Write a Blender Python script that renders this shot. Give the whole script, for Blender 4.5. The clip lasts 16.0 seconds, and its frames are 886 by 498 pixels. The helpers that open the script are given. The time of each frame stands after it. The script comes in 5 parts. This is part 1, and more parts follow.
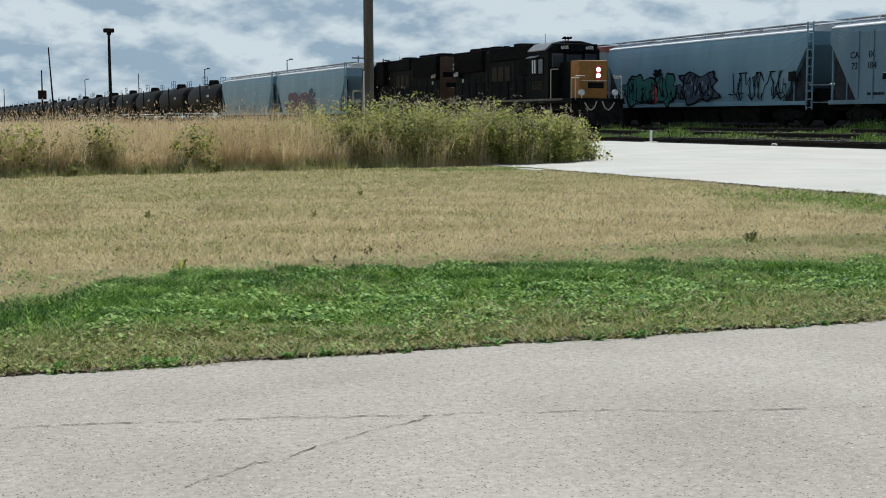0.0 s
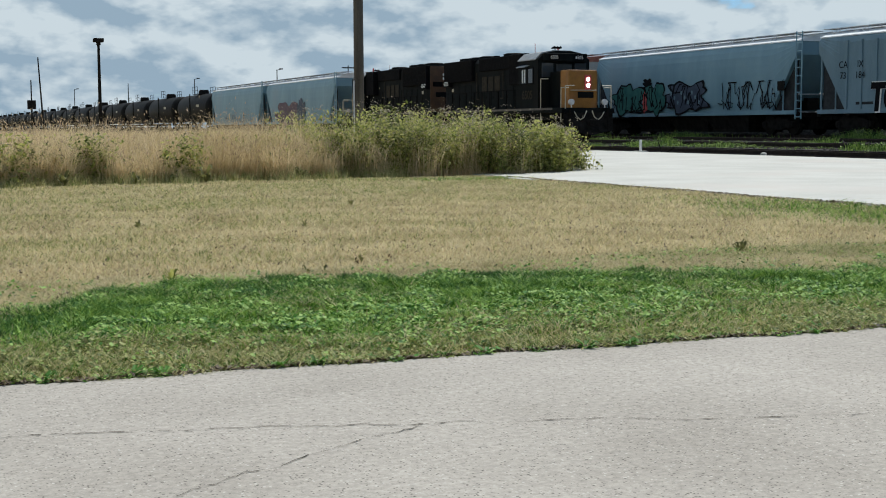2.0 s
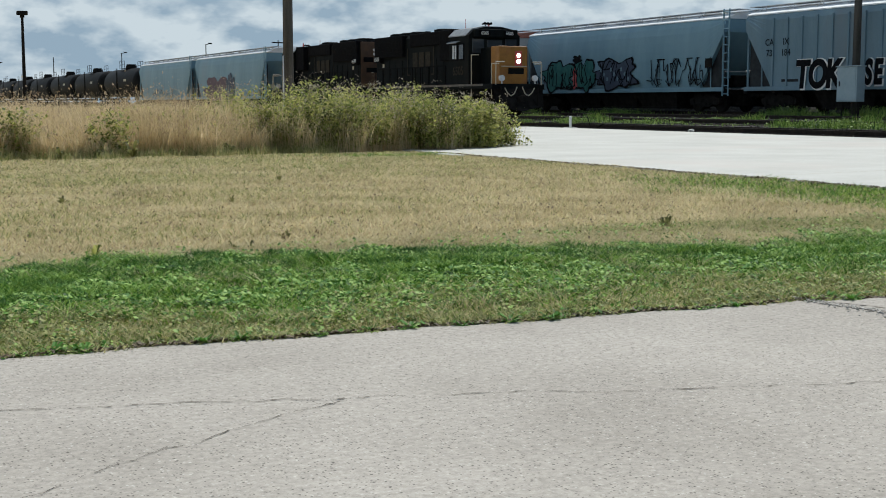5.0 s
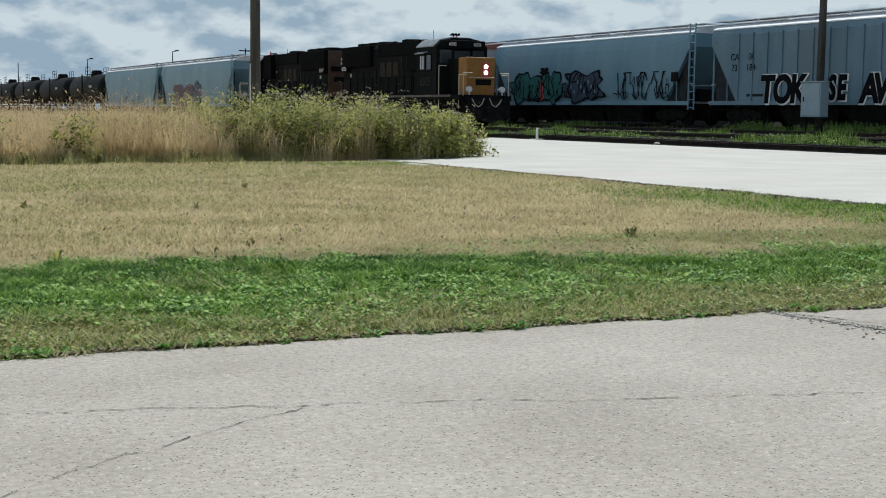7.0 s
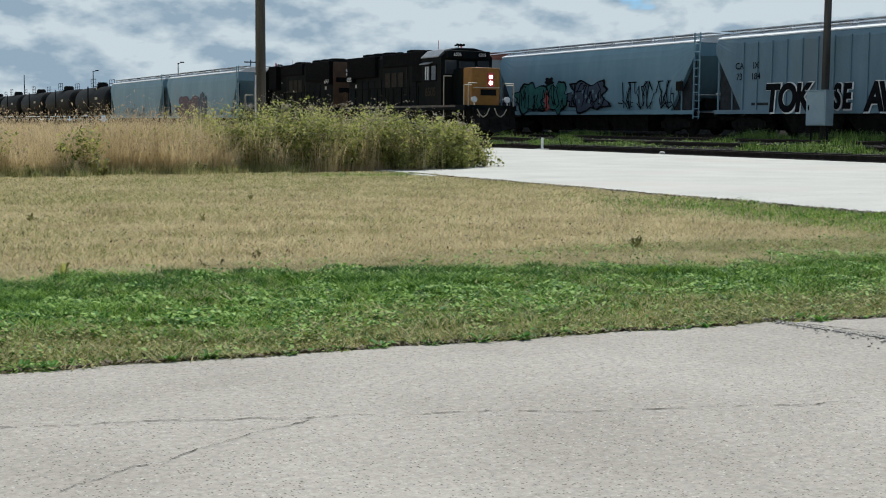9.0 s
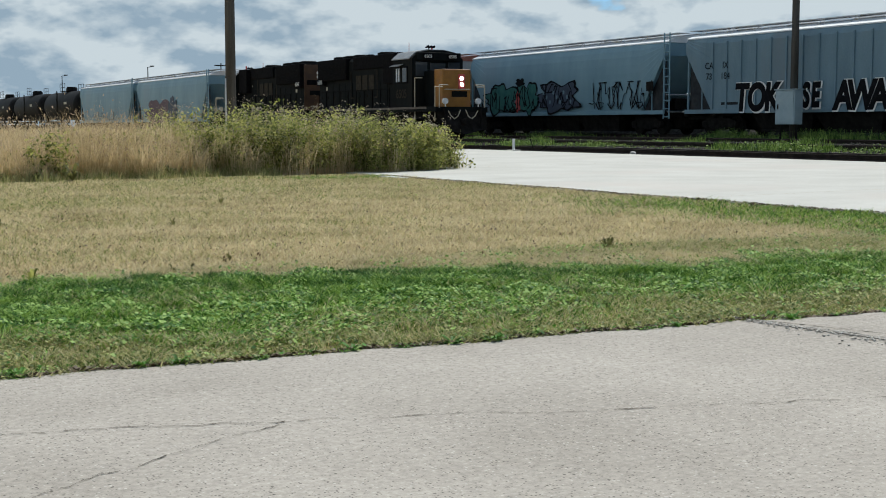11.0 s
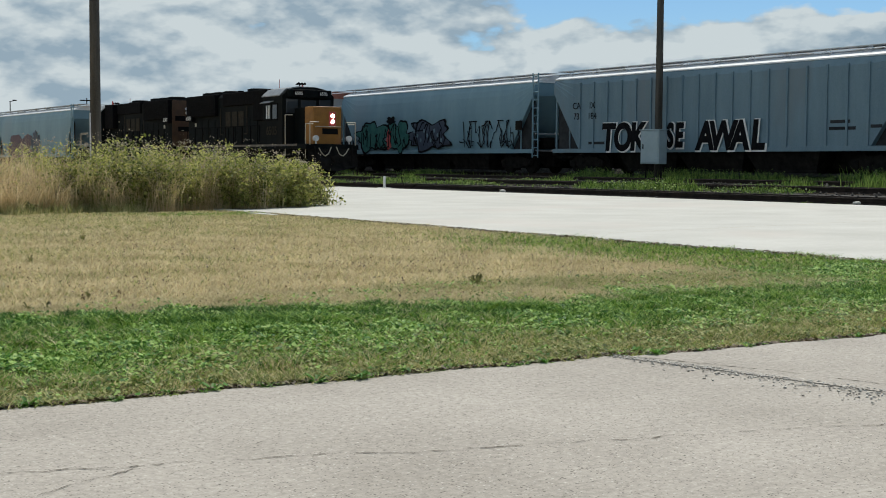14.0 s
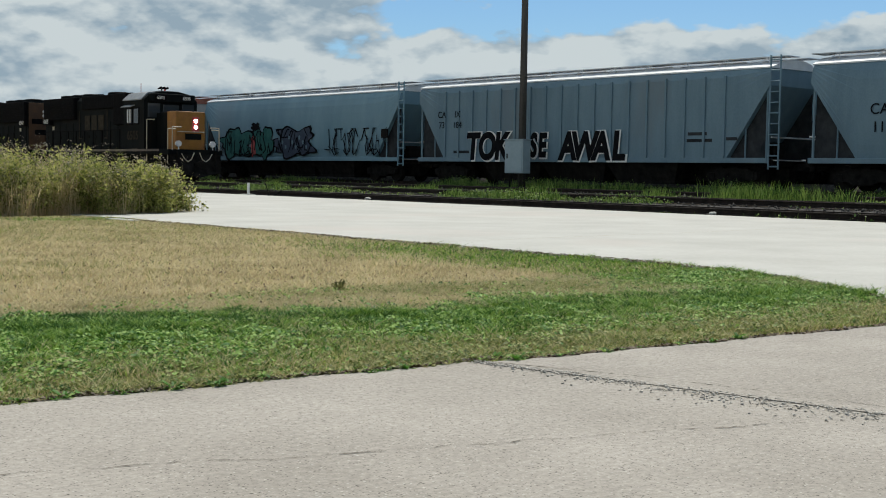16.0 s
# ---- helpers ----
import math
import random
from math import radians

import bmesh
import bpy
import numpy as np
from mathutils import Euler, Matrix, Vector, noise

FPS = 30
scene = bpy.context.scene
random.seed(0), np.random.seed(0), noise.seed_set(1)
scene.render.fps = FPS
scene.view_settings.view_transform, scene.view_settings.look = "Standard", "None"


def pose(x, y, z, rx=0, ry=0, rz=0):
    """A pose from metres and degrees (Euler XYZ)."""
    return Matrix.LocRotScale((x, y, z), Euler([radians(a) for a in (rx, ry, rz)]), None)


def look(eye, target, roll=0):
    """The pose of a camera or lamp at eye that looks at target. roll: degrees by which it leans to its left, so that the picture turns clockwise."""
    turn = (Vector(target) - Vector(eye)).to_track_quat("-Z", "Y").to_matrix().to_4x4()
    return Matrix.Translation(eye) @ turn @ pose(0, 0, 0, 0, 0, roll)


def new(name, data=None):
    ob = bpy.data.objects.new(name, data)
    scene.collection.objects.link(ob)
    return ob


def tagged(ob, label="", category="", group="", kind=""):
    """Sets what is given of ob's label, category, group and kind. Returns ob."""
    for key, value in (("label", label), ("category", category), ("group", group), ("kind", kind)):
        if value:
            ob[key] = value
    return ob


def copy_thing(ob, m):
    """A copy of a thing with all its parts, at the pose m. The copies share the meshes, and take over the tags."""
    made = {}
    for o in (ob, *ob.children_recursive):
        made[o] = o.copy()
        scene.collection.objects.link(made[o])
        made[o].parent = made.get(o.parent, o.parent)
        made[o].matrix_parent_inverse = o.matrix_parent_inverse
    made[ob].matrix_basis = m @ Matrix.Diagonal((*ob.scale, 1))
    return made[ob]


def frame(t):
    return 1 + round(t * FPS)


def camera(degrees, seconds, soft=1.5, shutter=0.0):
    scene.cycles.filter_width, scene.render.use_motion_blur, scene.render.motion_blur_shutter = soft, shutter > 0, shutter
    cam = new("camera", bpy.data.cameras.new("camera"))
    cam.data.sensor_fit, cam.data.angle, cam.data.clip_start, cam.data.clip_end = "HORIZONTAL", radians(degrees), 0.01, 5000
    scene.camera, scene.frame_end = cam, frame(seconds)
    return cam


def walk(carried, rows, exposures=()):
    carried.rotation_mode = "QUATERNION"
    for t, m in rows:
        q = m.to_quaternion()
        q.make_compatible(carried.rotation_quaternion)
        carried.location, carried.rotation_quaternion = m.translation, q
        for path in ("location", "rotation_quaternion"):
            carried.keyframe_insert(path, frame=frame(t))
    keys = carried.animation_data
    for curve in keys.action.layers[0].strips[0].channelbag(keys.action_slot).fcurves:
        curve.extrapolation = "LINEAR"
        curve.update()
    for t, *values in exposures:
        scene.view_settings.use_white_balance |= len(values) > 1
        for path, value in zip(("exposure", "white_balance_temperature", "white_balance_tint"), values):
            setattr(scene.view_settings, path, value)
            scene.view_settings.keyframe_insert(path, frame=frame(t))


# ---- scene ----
# camera: hand-held on the spot, turning slowly to the right
cam = camera(37.65, 16.0, soft=1.0)
ROWS = [
    (0.0, -0.000, -0.000, 1.150, -22.45, -5.77, -0.18),
    (0.5, -0.002, 0.005, 1.147, -22.98, -5.67, -0.83),
    (1.0, -0.003, -0.006, 1.152, -22.93, -5.63, -0.62),
    (1.5, -0.009, -0.012, 1.150, -22.44, -5.42, 0.21),
    (2.0, -0.007, -0.001, 1.146, -22.89, -5.35, -0.21),
    (2.5, 0.007, 0.001, 1.145, -23.42, -6.15, -0.42),
    (3.0, 0.003, -0.002, 1.144, -23.83, -5.80, 0.18),
    (3.5, 0.012, 0.011, 1.130, -24.98, -6.02, 1.41),
    (4.0, 0.028, -0.002, 1.141, -25.37, -6.59, 0.12),
    (6.5, 0.018, -0.028, 1.133, -27.00, -5.85, 0.62),
    (7.0, 0.035, -0.006, 1.125, -27.43, -5.93, 0.72),
    (7.5, 0.032, -0.006, 1.125, -27.51, -6.23, 0.43),
    (8.0, 0.036, -0.005, 1.128, -27.57, -6.41, 0.29),
    (8.5, 0.022, -0.019, 1.133, -27.27, -5.78, 0.61),
    (9.0, 0.027, -0.026, 1.134, -27.17, -5.49, 0.44),
    (9.5, 0.022, -0.030, 1.134, -27.24, -5.64, 0.35),
    (12.0, 0.073, 0.016, 1.129, -29.87, -4.43, 0.24),
    (12.5, 0.093, 0.041, 1.126, -30.92, -3.75, 0.55),
    (13.0, 0.134, 0.091, 1.113, -32.39, -3.96, 0.51),
    (13.5, 0.129, 0.072, 1.115, -33.34, -4.06, 0.03),
    (14.0, 0.134, 0.074, 1.112, -34.04, -3.72, 0.36),
    (14.5, 0.141, 0.063, 1.106, -35.56, -4.09, 0.12),
    (15.0, 0.163, 0.067, 1.107, -37.26, -3.86, -0.19),
    (15.5, 0.174, 0.089, 1.104, -38.15, -3.63, 0.32),
    (16.0, 0.170, 0.085, 1.095, -39.97, -3.29, 0.99),
]
walk(cam, [(t, pose(x, y, z, 90 + pitch, 0, yaw) @ pose(0, 0, 0, 0, 0, roll)) for t, x, y, z, yaw, pitch, roll in ROWS],
     exposures=((0.0, -0.04, 6400, 7), (9.5, -0.08, 6400, 7), (12.5, -0.08, 6600, 7), (16.0, -0.13, 6750, 7)))

# ---- world and sun ----
SUN_ELEV, SUN_AZ = radians(57), radians(52)      # azimuth clockwise from +y: beyond the trains
world = bpy.data.worlds.new("sky")
scene.world = world
world.use_nodes = True
wn, wl = world.node_tree.nodes, world.node_tree.links
wn.clear()


def wnode(kind, **kw):
    n = wn.new(kind)
    for k, v in kw.items():
        n.inputs[k].default_value = v
    return n


w_out, w_bg = wn.new("ShaderNodeOutputWorld"), wn.new("ShaderNodeBackground")
w_bg.inputs["Strength"].default_value = 0.1
sky = wn.new("ShaderNodeTexSky")
sky.sky_type, sky.sun_disc = "NISHITA", False
sky.sun_elevation, sky.sun_rotation = SUN_ELEV, SUN_AZ
sky.dust_density, sky.ozone_density, sky.air_density = 0.2, 3.0, 1.0
w_tc = wn.new("ShaderNodeTexCoord")
w_map = wn.new("ShaderNodeMapping")
w_map.inputs["Scale"].default_value = (1.0, 1.0, 2.1)
w_map.inputs["Location"].default_value = (0.9, 0.45, 0.3)
wl.new(w_tc.outputs["Generated"], w_map.inputs["Vector"])
w_big = wnode("ShaderNodeTexNoise", Scale=11.0, Detail=7.0, Roughness=0.5, Distortion=0.0)
w_above = wnode("ShaderNodeTexNoise", Scale=11.0, Detail=7.0, Roughness=0.5, Distortion=0.0)
w_up = wn.new("ShaderNodeVectorMath")
w_up.operation = "ADD"
w_up.inputs[1].default_value = (0.004, -0.002, 0.024)
wl.new(w_map.outputs[0], w_up.inputs[0])
wl.new(w_map.outputs[0], w_big.inputs["Vector"])
wl.new(w_up.outputs[0], w_above.inputs["Vector"])
# lit tops and grey undersides: how much thinner the cloud is just above


def billow(noise, place):
    """Cloud depth: broad noise with rounded heads on it."""
    v = wn.new("ShaderNodeTexVoronoi")
    v.feature, v.normalize = "SMOOTH_F1", True
    for k, value in (("Scale", 26.0), ("Detail", 3.0), ("Roughness", 0.55), ("Smoothness", 0.35)):
        v.inputs[k].default_value = value
    bend = wn.new("ShaderNodeVectorMath")
    bend.operation = "MULTIPLY_ADD"
    bend.inputs[1].default_value = (0.03, 0.03, 0.03)
    wl.new(noise.outputs["Color"], bend.inputs[0])
    wl.new(place, bend.inputs[2])
    wl.new(bend.outputs[0], v.inputs["Vector"])
    m = wn.new("ShaderNodeMath")
    m.operation = "MULTIPLY_ADD"
    m.inputs[1].default_value = -0.35
    wl.new(v.outputs["Distance"], m.inputs[0])
    wl.new(noise.outputs["Fac"], m.inputs[2])
    return m.outputs[0]


w_here, w_over_it = billow(w_big, w_map.outputs[0]), billow(w_above, w_up.outputs[0])
w_lit = wn.new("ShaderNodeMath")
w_lit.operation = "SUBTRACT"
wl.new(w_here, w_lit.inputs[0])
wl.new(w_over_it, w_lit.inputs[1])
w_shade = wnode("ShaderNodeMapRange")
for k, v in (("From Min", -0.14), ("From Max", 0.12)):
    w_shade.inputs[k].default_value = v
wl.new(w_lit.outputs[0], w_shade.inputs["Value"])
# clouds close in towards the horizon and break up higher in the east
w_sep = wn.new("ShaderNodeSeparateXYZ")
wl.new(w_tc.outputs["Generated"], w_sep.inputs[0])


def wrange(source, a, b, c, d):
    n = wnode("ShaderNodeMapRange")
    for k, v in (("From Min", a), ("From Max", b), ("To Min", c), ("To Max", d)):
        n.inputs[k].default_value = v
    wl.new(source, n.inputs["Value"])
    return n.outputs[0]


def wmath(kind, a, b):
    n = wn.new("ShaderNodeMath")
    n.operation = kind
    wl.new(a, n.inputs[0])
    wl.new(b, n.inputs[1])
    return n.outputs[0]


w_east = wrange(w_sep.outputs["X"], 0.54, 0.66, 0.0, 1.0)
w_high = wrange(w_sep.outputs["Z"], 0.088, 0.128, 0.0, -0.36)
w_over = wrange(w_sep.outputs["Z"], 0.15, 0.5, 0.32, 0.12)
w_thick = wmath("ADD", w_over, wmath("MULTIPLY", w_east, w_high))
w_add = wn.new("ShaderNodeMath")
w_add.operation = "ADD"
wl.new(w_here, w_add.inputs[0])
wl.new(w_thick, w_add.inputs[1])
w_mask = wn.new("ShaderNodeValToRGB")
w_mask.color_ramp.elements[0].position, w_mask.color_ramp.elements[1].position = 0.46, 0.53
wl.new(w_add.outputs[0], w_mask.inputs["Fac"])
w_cloud = wn.new("ShaderNodeValToRGB")
w_cloud.color_ramp.elements[0].position, w_cloud.color_ramp.elements[1].position = 0.22, 0.8
w_cloud.color_ramp.elements[0].color = (0.44, 0.59, 0.74, 1)
w_cloud.color_ramp.elements[1].color = (0.88, 0.99, 1.07, 1)
wl.new(w_shade.outputs[0], w_cloud.inputs["Fac"])
w_gain = wn.new("ShaderNodeMixRGB")
w_gain.blend_type = "MULTIPLY"
w_gain.inputs["Fac"].default_value = 1.0
w_gain.inputs["Color2"].default_value = (7.1, 7.1, 7.1, 1)
wl.new(w_cloud.outputs["Color"], w_gain.inputs["Color1"])
w_mix = wn.new("ShaderNodeMixRGB")
wl.new(w_mask.outputs["Color"], w_mix.inputs["Fac"])
w_deep = wn.new("ShaderNodeMixRGB")
w_deep.blend_type = "MULTIPLY"
w_deep.inputs["Fac"].default_value = 1.0
w_deep.inputs["Color2"].default_value = (0.66, 0.86, 1.06, 1)
wl.new(sky.outputs["Color"], w_deep.inputs["Color1"])
wl.new(w_deep.outputs["Color"], w_mix.inputs["Color1"])
wl.new(w_gain.outputs["Color"], w_mix.inputs["Color2"])
wl.new(w_mix.outputs["Color"], w_bg.inputs["Color"])
wl.new(w_bg.outputs[0], w_out.inputs["Surface"])

sun = new("sun", bpy.data.lights.new("sun", "SUN"))
sun.data.energy, sun.data.angle, sun.data.color = 4.6, radians(0.6), (1.0, 0.955, 0.88)
sun_from = Vector((math.sin(SUN_AZ) * math.cos(SUN_ELEV), math.cos(SUN_AZ) * math.cos(SUN_ELEV), math.sin(SUN_ELEV)))
sun.matrix_world = look(sun_from * 60, (0, 0, 0))


# ---- materials ----
def surface(name, c1, c2, scale=3.0, rough=0.7, metal=0.0, bump=0.0, fine=40.0, streak=1.0, c3=None, world_space=False, spec=0.5, rand=0.0):
    """Two-scale noise between two colours, a fine grain and, if c3 is given, sparse stains of a third."""
    m = bpy.data.materials.new(name)
    m.use_nodes = True
    n, l = m.node_tree.nodes, m.node_tree.links
    b = n["Principled BSDF"]
    b.inputs["Roughness"].default_value, b.inputs["Metallic"].default_value = rough, metal
    b.inputs["Specular IOR Level"].default_value = spec
    if world_space:
        co = n.new("ShaderNodeNewGeometry").outputs["Position"]
    else:
        co = n.new("ShaderNodeTexCoord").outputs["Object"]
    mp = n.new("ShaderNodeMapping")
    mp.inputs["Scale"].default_value = (1, 1, 1 / streak)
    l.new(co, mp.inputs["Vector"])
    a = n.new("ShaderNodeTexNoise")
    a.inputs["Scale"].default_value, a.inputs["Detail"].default_value, a.inputs["Roughness"].default_value = scale, 5, 0.6
    f = n.new("ShaderNodeTexNoise")
    f.inputs["Scale"].default_value, f.inputs["Detail"].default_value = fine, 3
    l.new(mp.outputs[0], a.inputs["Vector"])
    l.new(co, f.inputs["Vector"])
    mx = n.new("ShaderNodeMath")
    mx.operation = "MULTIPLY_ADD"
    mx.inputs[1].default_value = 0.35
    l.new(f.outputs["Fac"], mx.inputs[0])
    l.new(a.outputs["Fac"], mx.inputs[2])
    last = mx.outputs[0]
    if rand:
        oi, sc, ad = n.new("ShaderNodeObjectInfo"), n.new("ShaderNodeMath"), n.new("ShaderNodeMath")
        sc.operation, ad.operation = "MULTIPLY", "ADD"
        sc.inputs[1].default_value = rand
        l.new(oi.outputs["Random"], sc.inputs[0])
        l.new(sc.outputs[0], ad.inputs[0])
        l.new(last, ad.inputs[1])
        last = ad.outputs[0]
    r = n.new("ShaderNodeValToRGB")
    r.color_ramp.elements[0].position, r.color_ramp.elements[1].position = 0.48, 0.9
    r.color_ramp.elements[0].color, r.color_ramp.elements[1].color = (*c1, 1), (*c2, 1)
    l.new(last, r.inputs["Fac"])
    colour = r.outputs["Color"]
    if c3:
        st = n.new("ShaderNodeTexNoise")
        st.inputs["Scale"].default_value, st.inputs["Detail"].default_value = scale * 0.45, 8
        l.new(mp.outputs[0], st.inputs["Vector"])
        sr = n.new("ShaderNodeValToRGB")
        sr.color_ramp.elements[0].position, sr.color_ramp.elements[1].position = 0.56, 0.72
        l.new(st.outputs["Fac"], sr.inputs["Fac"])
        mc = n.new("ShaderNodeMixRGB")
        mc.inputs["Color2"].default_value = (*c3, 1)
        l.new(sr.outputs["Color"], mc.inputs["Fac"])
        l.new(colour, mc.inputs["Color1"])
        colour = mc.outputs["Color"]
    l.new(colour, b.inputs["Base Color"])
    if bump:
        bp = n.new("ShaderNodeBump")
        bp.inputs["Strength"].default_value, bp.inputs["Distance"].default_value = 0.6, bump
        l.new(mx.outputs[0], bp.inputs["Height"])
        l.new(bp.outputs[0], b.inputs["Normal"])
    return m


def leaf(name, c1, c2, c3=None, patch=0.35, rough=0.6, spread=0.5, thin=0.5):
    """Plant matter: hue from each blade's own random value and from slow patches over the ground."""
    m = bpy.data.materials.new(name)
    m.use_nodes = True
    n, l = m.node_tree.nodes, m.node_tree.links
    b = n["Principled BSDF"]
    b.inputs["Roughness"].default_value = rough
    b.inputs["Specular IOR Level"].default_value = 0.25
    g = n.new("ShaderNodeNewGeometry")
    a = n.new("ShaderNodeTexNoise")
    a.inputs["Scale"].default_value, a.inputs["Detail"].default_value = patch, 4
    l.new(g.outputs["Position"], a.inputs["Vector"])
    mx = n.new("ShaderNodeMath")
    mx.operation = "MULTIPLY_ADD"
    mx.inputs[1].default_value = spread
    l.new(g.outputs["Random Per Island"], mx.inputs[0])
    l.new(a.outputs["Fac"], mx.inputs[2])
    r = n.new("ShaderNodeValToRGB")
    r.color_ramp.elements[0].position, r.color_ramp.elements[1].position = 0.4, 0.5 + spread * 0.9
    r.color_ramp.elements[0].color, r.color_ramp.elements[1].color = (*c1, 1), (*c2, 1)
    if c3:
        e = r.color_ramp.elements.new(0.45 + spread * 0.5)
        e.color = (*c3, 1)
    l.new(mx.outputs[0], r.inputs["Fac"])
    l.new(r.outputs["Color"], b.inputs["Base Color"])
    t = n.new("ShaderNodeBsdfTranslucent")
    l.new(r.outputs["Color"], t.inputs["Color"])
    s = n.new("ShaderNodeMixShader")
    s.inputs["Fac"].default_value = thin
    l.new(b.outputs[0], s.inputs[1])
    l.new(t.outputs[0], s.inputs[2])
    l.new(s.outputs[0], n["Material Output"].inputs["Surface"])
    return m


def concrete(name, c1, c2, speck, amount, scale):
    """Worn concrete with exposed aggregate and broad stains."""
    m = surface(name, c1, c2, scale=0.9, rough=0.9, fine=90.0, world_space=True, spec=0.12)
    n, l = m.node_tree.nodes, m.node_tree.links
    b = n["Principled BSDF"]
    base = b.inputs["Base Color"].links[0].from_socket
    g = n.new("ShaderNodeNewGeometry")
    last = base
    # single stones of the aggregate: some cells of a cell pattern hold a dark or a pale grain
    for size, radius, share, tone in ((scale, 0.34, 1 - amount, speck), (scale * 0.45, 0.22, 1.02 - amount * 0.6, speck), (scale * 0.8, 0.34, 1 - amount * 0.6, (0.47, 0.45, 0.41)), (scale * 0.4, 0.18, 1.0 - amount * 0.2, (0.52, 0.5, 0.46))):
        v = n.new("ShaderNodeTexVoronoi")
        v.inputs["Scale"].default_value = size
        l.new(g.outputs["Position"], v.inputs["Vector"])
        near = n.new("ShaderNodeMapRange")
        for key, val in (("From Min", radius), ("From Max", radius * 0.6), ("To Min", 0.0), ("To Max", 0.85)):
            near.inputs[key].default_value = val
        l.new(v.outputs["Distance"], near.inputs["Value"])
        pick = n.new("ShaderNodeSeparateColor")
        l.new(v.outputs["Color"], pick.inputs[0])
        some = n.new("ShaderNodeMath")
        some.operation = "GREATER_THAN"
        some.inputs[1].default_value = share
        l.new(pick.outputs[0], some.inputs[0])
        both = n.new("ShaderNodeMath")
        both.operation = "MULTIPLY"
        l.new(near.outputs[0], both.inputs[0])
        l.new(some.outputs[0], both.inputs[1])
        mc = n.new("ShaderNodeMixRGB")
        mc.inputs["Color2"].default_value = (*tone, 1)
        l.new(both.outputs[0], mc.inputs["Fac"])
        l.new(last, mc.inputs["Color1"])
        last = mc.outputs["Color"]
    fg = n.new("ShaderNodeTexNoise")
    fg.inputs["Scale"].default_value, fg.inputs["Detail"].default_value, fg.inputs["Roughness"].default_value = 30, 6, 0.8
    l.new(g.outputs["Position"], fg.inputs["Vector"])
    fr = n.new("ShaderNodeMapRange")
    for key, val in (("From Min", 0.3), ("From Max", 0.7), ("To Min", 0.7), ("To Max", 1.28)):
        fr.inputs[key].default_value = val
    l.new(fg.outputs["Fac"], fr.inputs["Value"])
    mul = n.new("ShaderNodeMixRGB")
    mul.blend_type = "MULTIPLY"
    mul.inputs["Fac"].default_value = 1.0
    l.new(mc.outputs["Color"], mul.inputs["Color1"])
    l.new(fr.outputs[0], mul.inputs["Color2"])
    l.new(mul.outputs["Color"], b.inputs["Base Color"])
    return m


def glow(name, colour, strength):
    m = bpy.data.materials.new(name)
    m.use_nodes = True
    b = m.node_tree.nodes["Principled BSDF"]
    b.inputs["Emission Color"].default_value, b.inputs["Emission Strength"].default_value = (*colour, 1), strength
    return m


DRIVE = concrete("drive_concrete", (0.3, 0.276, 0.243), (0.395, 0.367, 0.327), (0.09, 0.08, 0.07), 0.34, 75)
APRON = surface("apron_concrete", (0.415, 0.41, 0.38), (0.51, 0.508, 0.475), scale=0.5, rough=0.85, fine=14, bump=0.002, world_space=True, c3=(0.48, 0.45, 0.415), spec=0.12)
CRACK = surface("crack_dirt", (0.045, 0.04, 0.03), (0.12, 0.1, 0.08), scale=6, rough=1, world_space=True, spec=0.05)
RUBBLE = surface("rubble", (0.3, 0.28, 0.25), (0.55, 0.53, 0.49), scale=9, rough=0.95, rand=0.2, spec=0.1)
BALLAST = surface("ballast_stone", (0.022, 0.021, 0.02), (0.12, 0.115, 0.11), scale=5, rough=0.95, world_space=True, spec=0.03)
SOIL = surface("ground_thatch", (0.26, 0.2, 0.11), (0.46, 0.37, 0.22), scale=0.8, rough=1, bump=0.02, fine=25, world_space=True, spec=0.03)
RAIL = surface("rail_rust", (0.014, 0.011, 0.01), (0.04, 0.031, 0.026), scale=4, rough=0.7, metal=0.2, spec=0.1)
TIE = surface("tie_timber", (0.03, 0.025, 0.02), (0.09, 0.075, 0.06), scale=6, rough=0.95, rand=0.2, spec=0.05)
GREY = surface("hopper_grey_paint", (0.1, 0.176, 0.226), (0.158, 0.25, 0.305), scale=1.1, rough=0.55, streak=4, fine=18, c3=(0.14, 0.185, 0.215))
BLUE = surface("hopper_pale_blue_paint", (0.122, 0.234, 0.298), (0.185, 0.312, 0.376), scale=0.9, rough=0.5, streak=4, fine=18, c3=(0.19, 0.28, 0.335))
BUFF = surface("hopper_dusty_paint", (0.34, 0.34, 0.33), (0.5, 0.5, 0.48), scale=1.4, rough=0.65, streak=5, fine=20, c3=(0.24, 0.2, 0.18))
ROOF = surface("hopper_roof_paint", (0.6, 0.63, 0.65), (0.75, 0.77, 0.79), scale=1.5, rough=0.5, fine=18)
RUSTY = surface("red_rust_paint", (0.3, 0.09, 0.06), (0.45, 0.2, 0.15), scale=2.5, rough=0.8)
STEEL = surface("galvanised_steel", (0.45, 0.47, 0.5), (0.62, 0.64, 0.66), scale=5, rough=0.5, metal=0.4)
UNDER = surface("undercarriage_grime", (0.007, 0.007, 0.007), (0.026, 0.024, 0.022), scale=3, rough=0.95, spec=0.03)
# near-black tone for the shaded end recesses, also used for stencils
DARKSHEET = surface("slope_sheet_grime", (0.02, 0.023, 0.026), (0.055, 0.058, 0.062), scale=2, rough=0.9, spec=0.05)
NAVY = surface("locomotive_navy_paint", (0.003, 0.0045, 0.005), (0.009, 0.0115, 0.012), scale=1.6, rough=0.7, streak=3, fine=16, c3=(0.011, 0.011, 0.01), spec=0.06)
BLACK = surface("grille_black", (0.003, 0.003, 0.004), (0.009, 0.009, 0.01), scale=5, rough=0.8, spec=0.04)
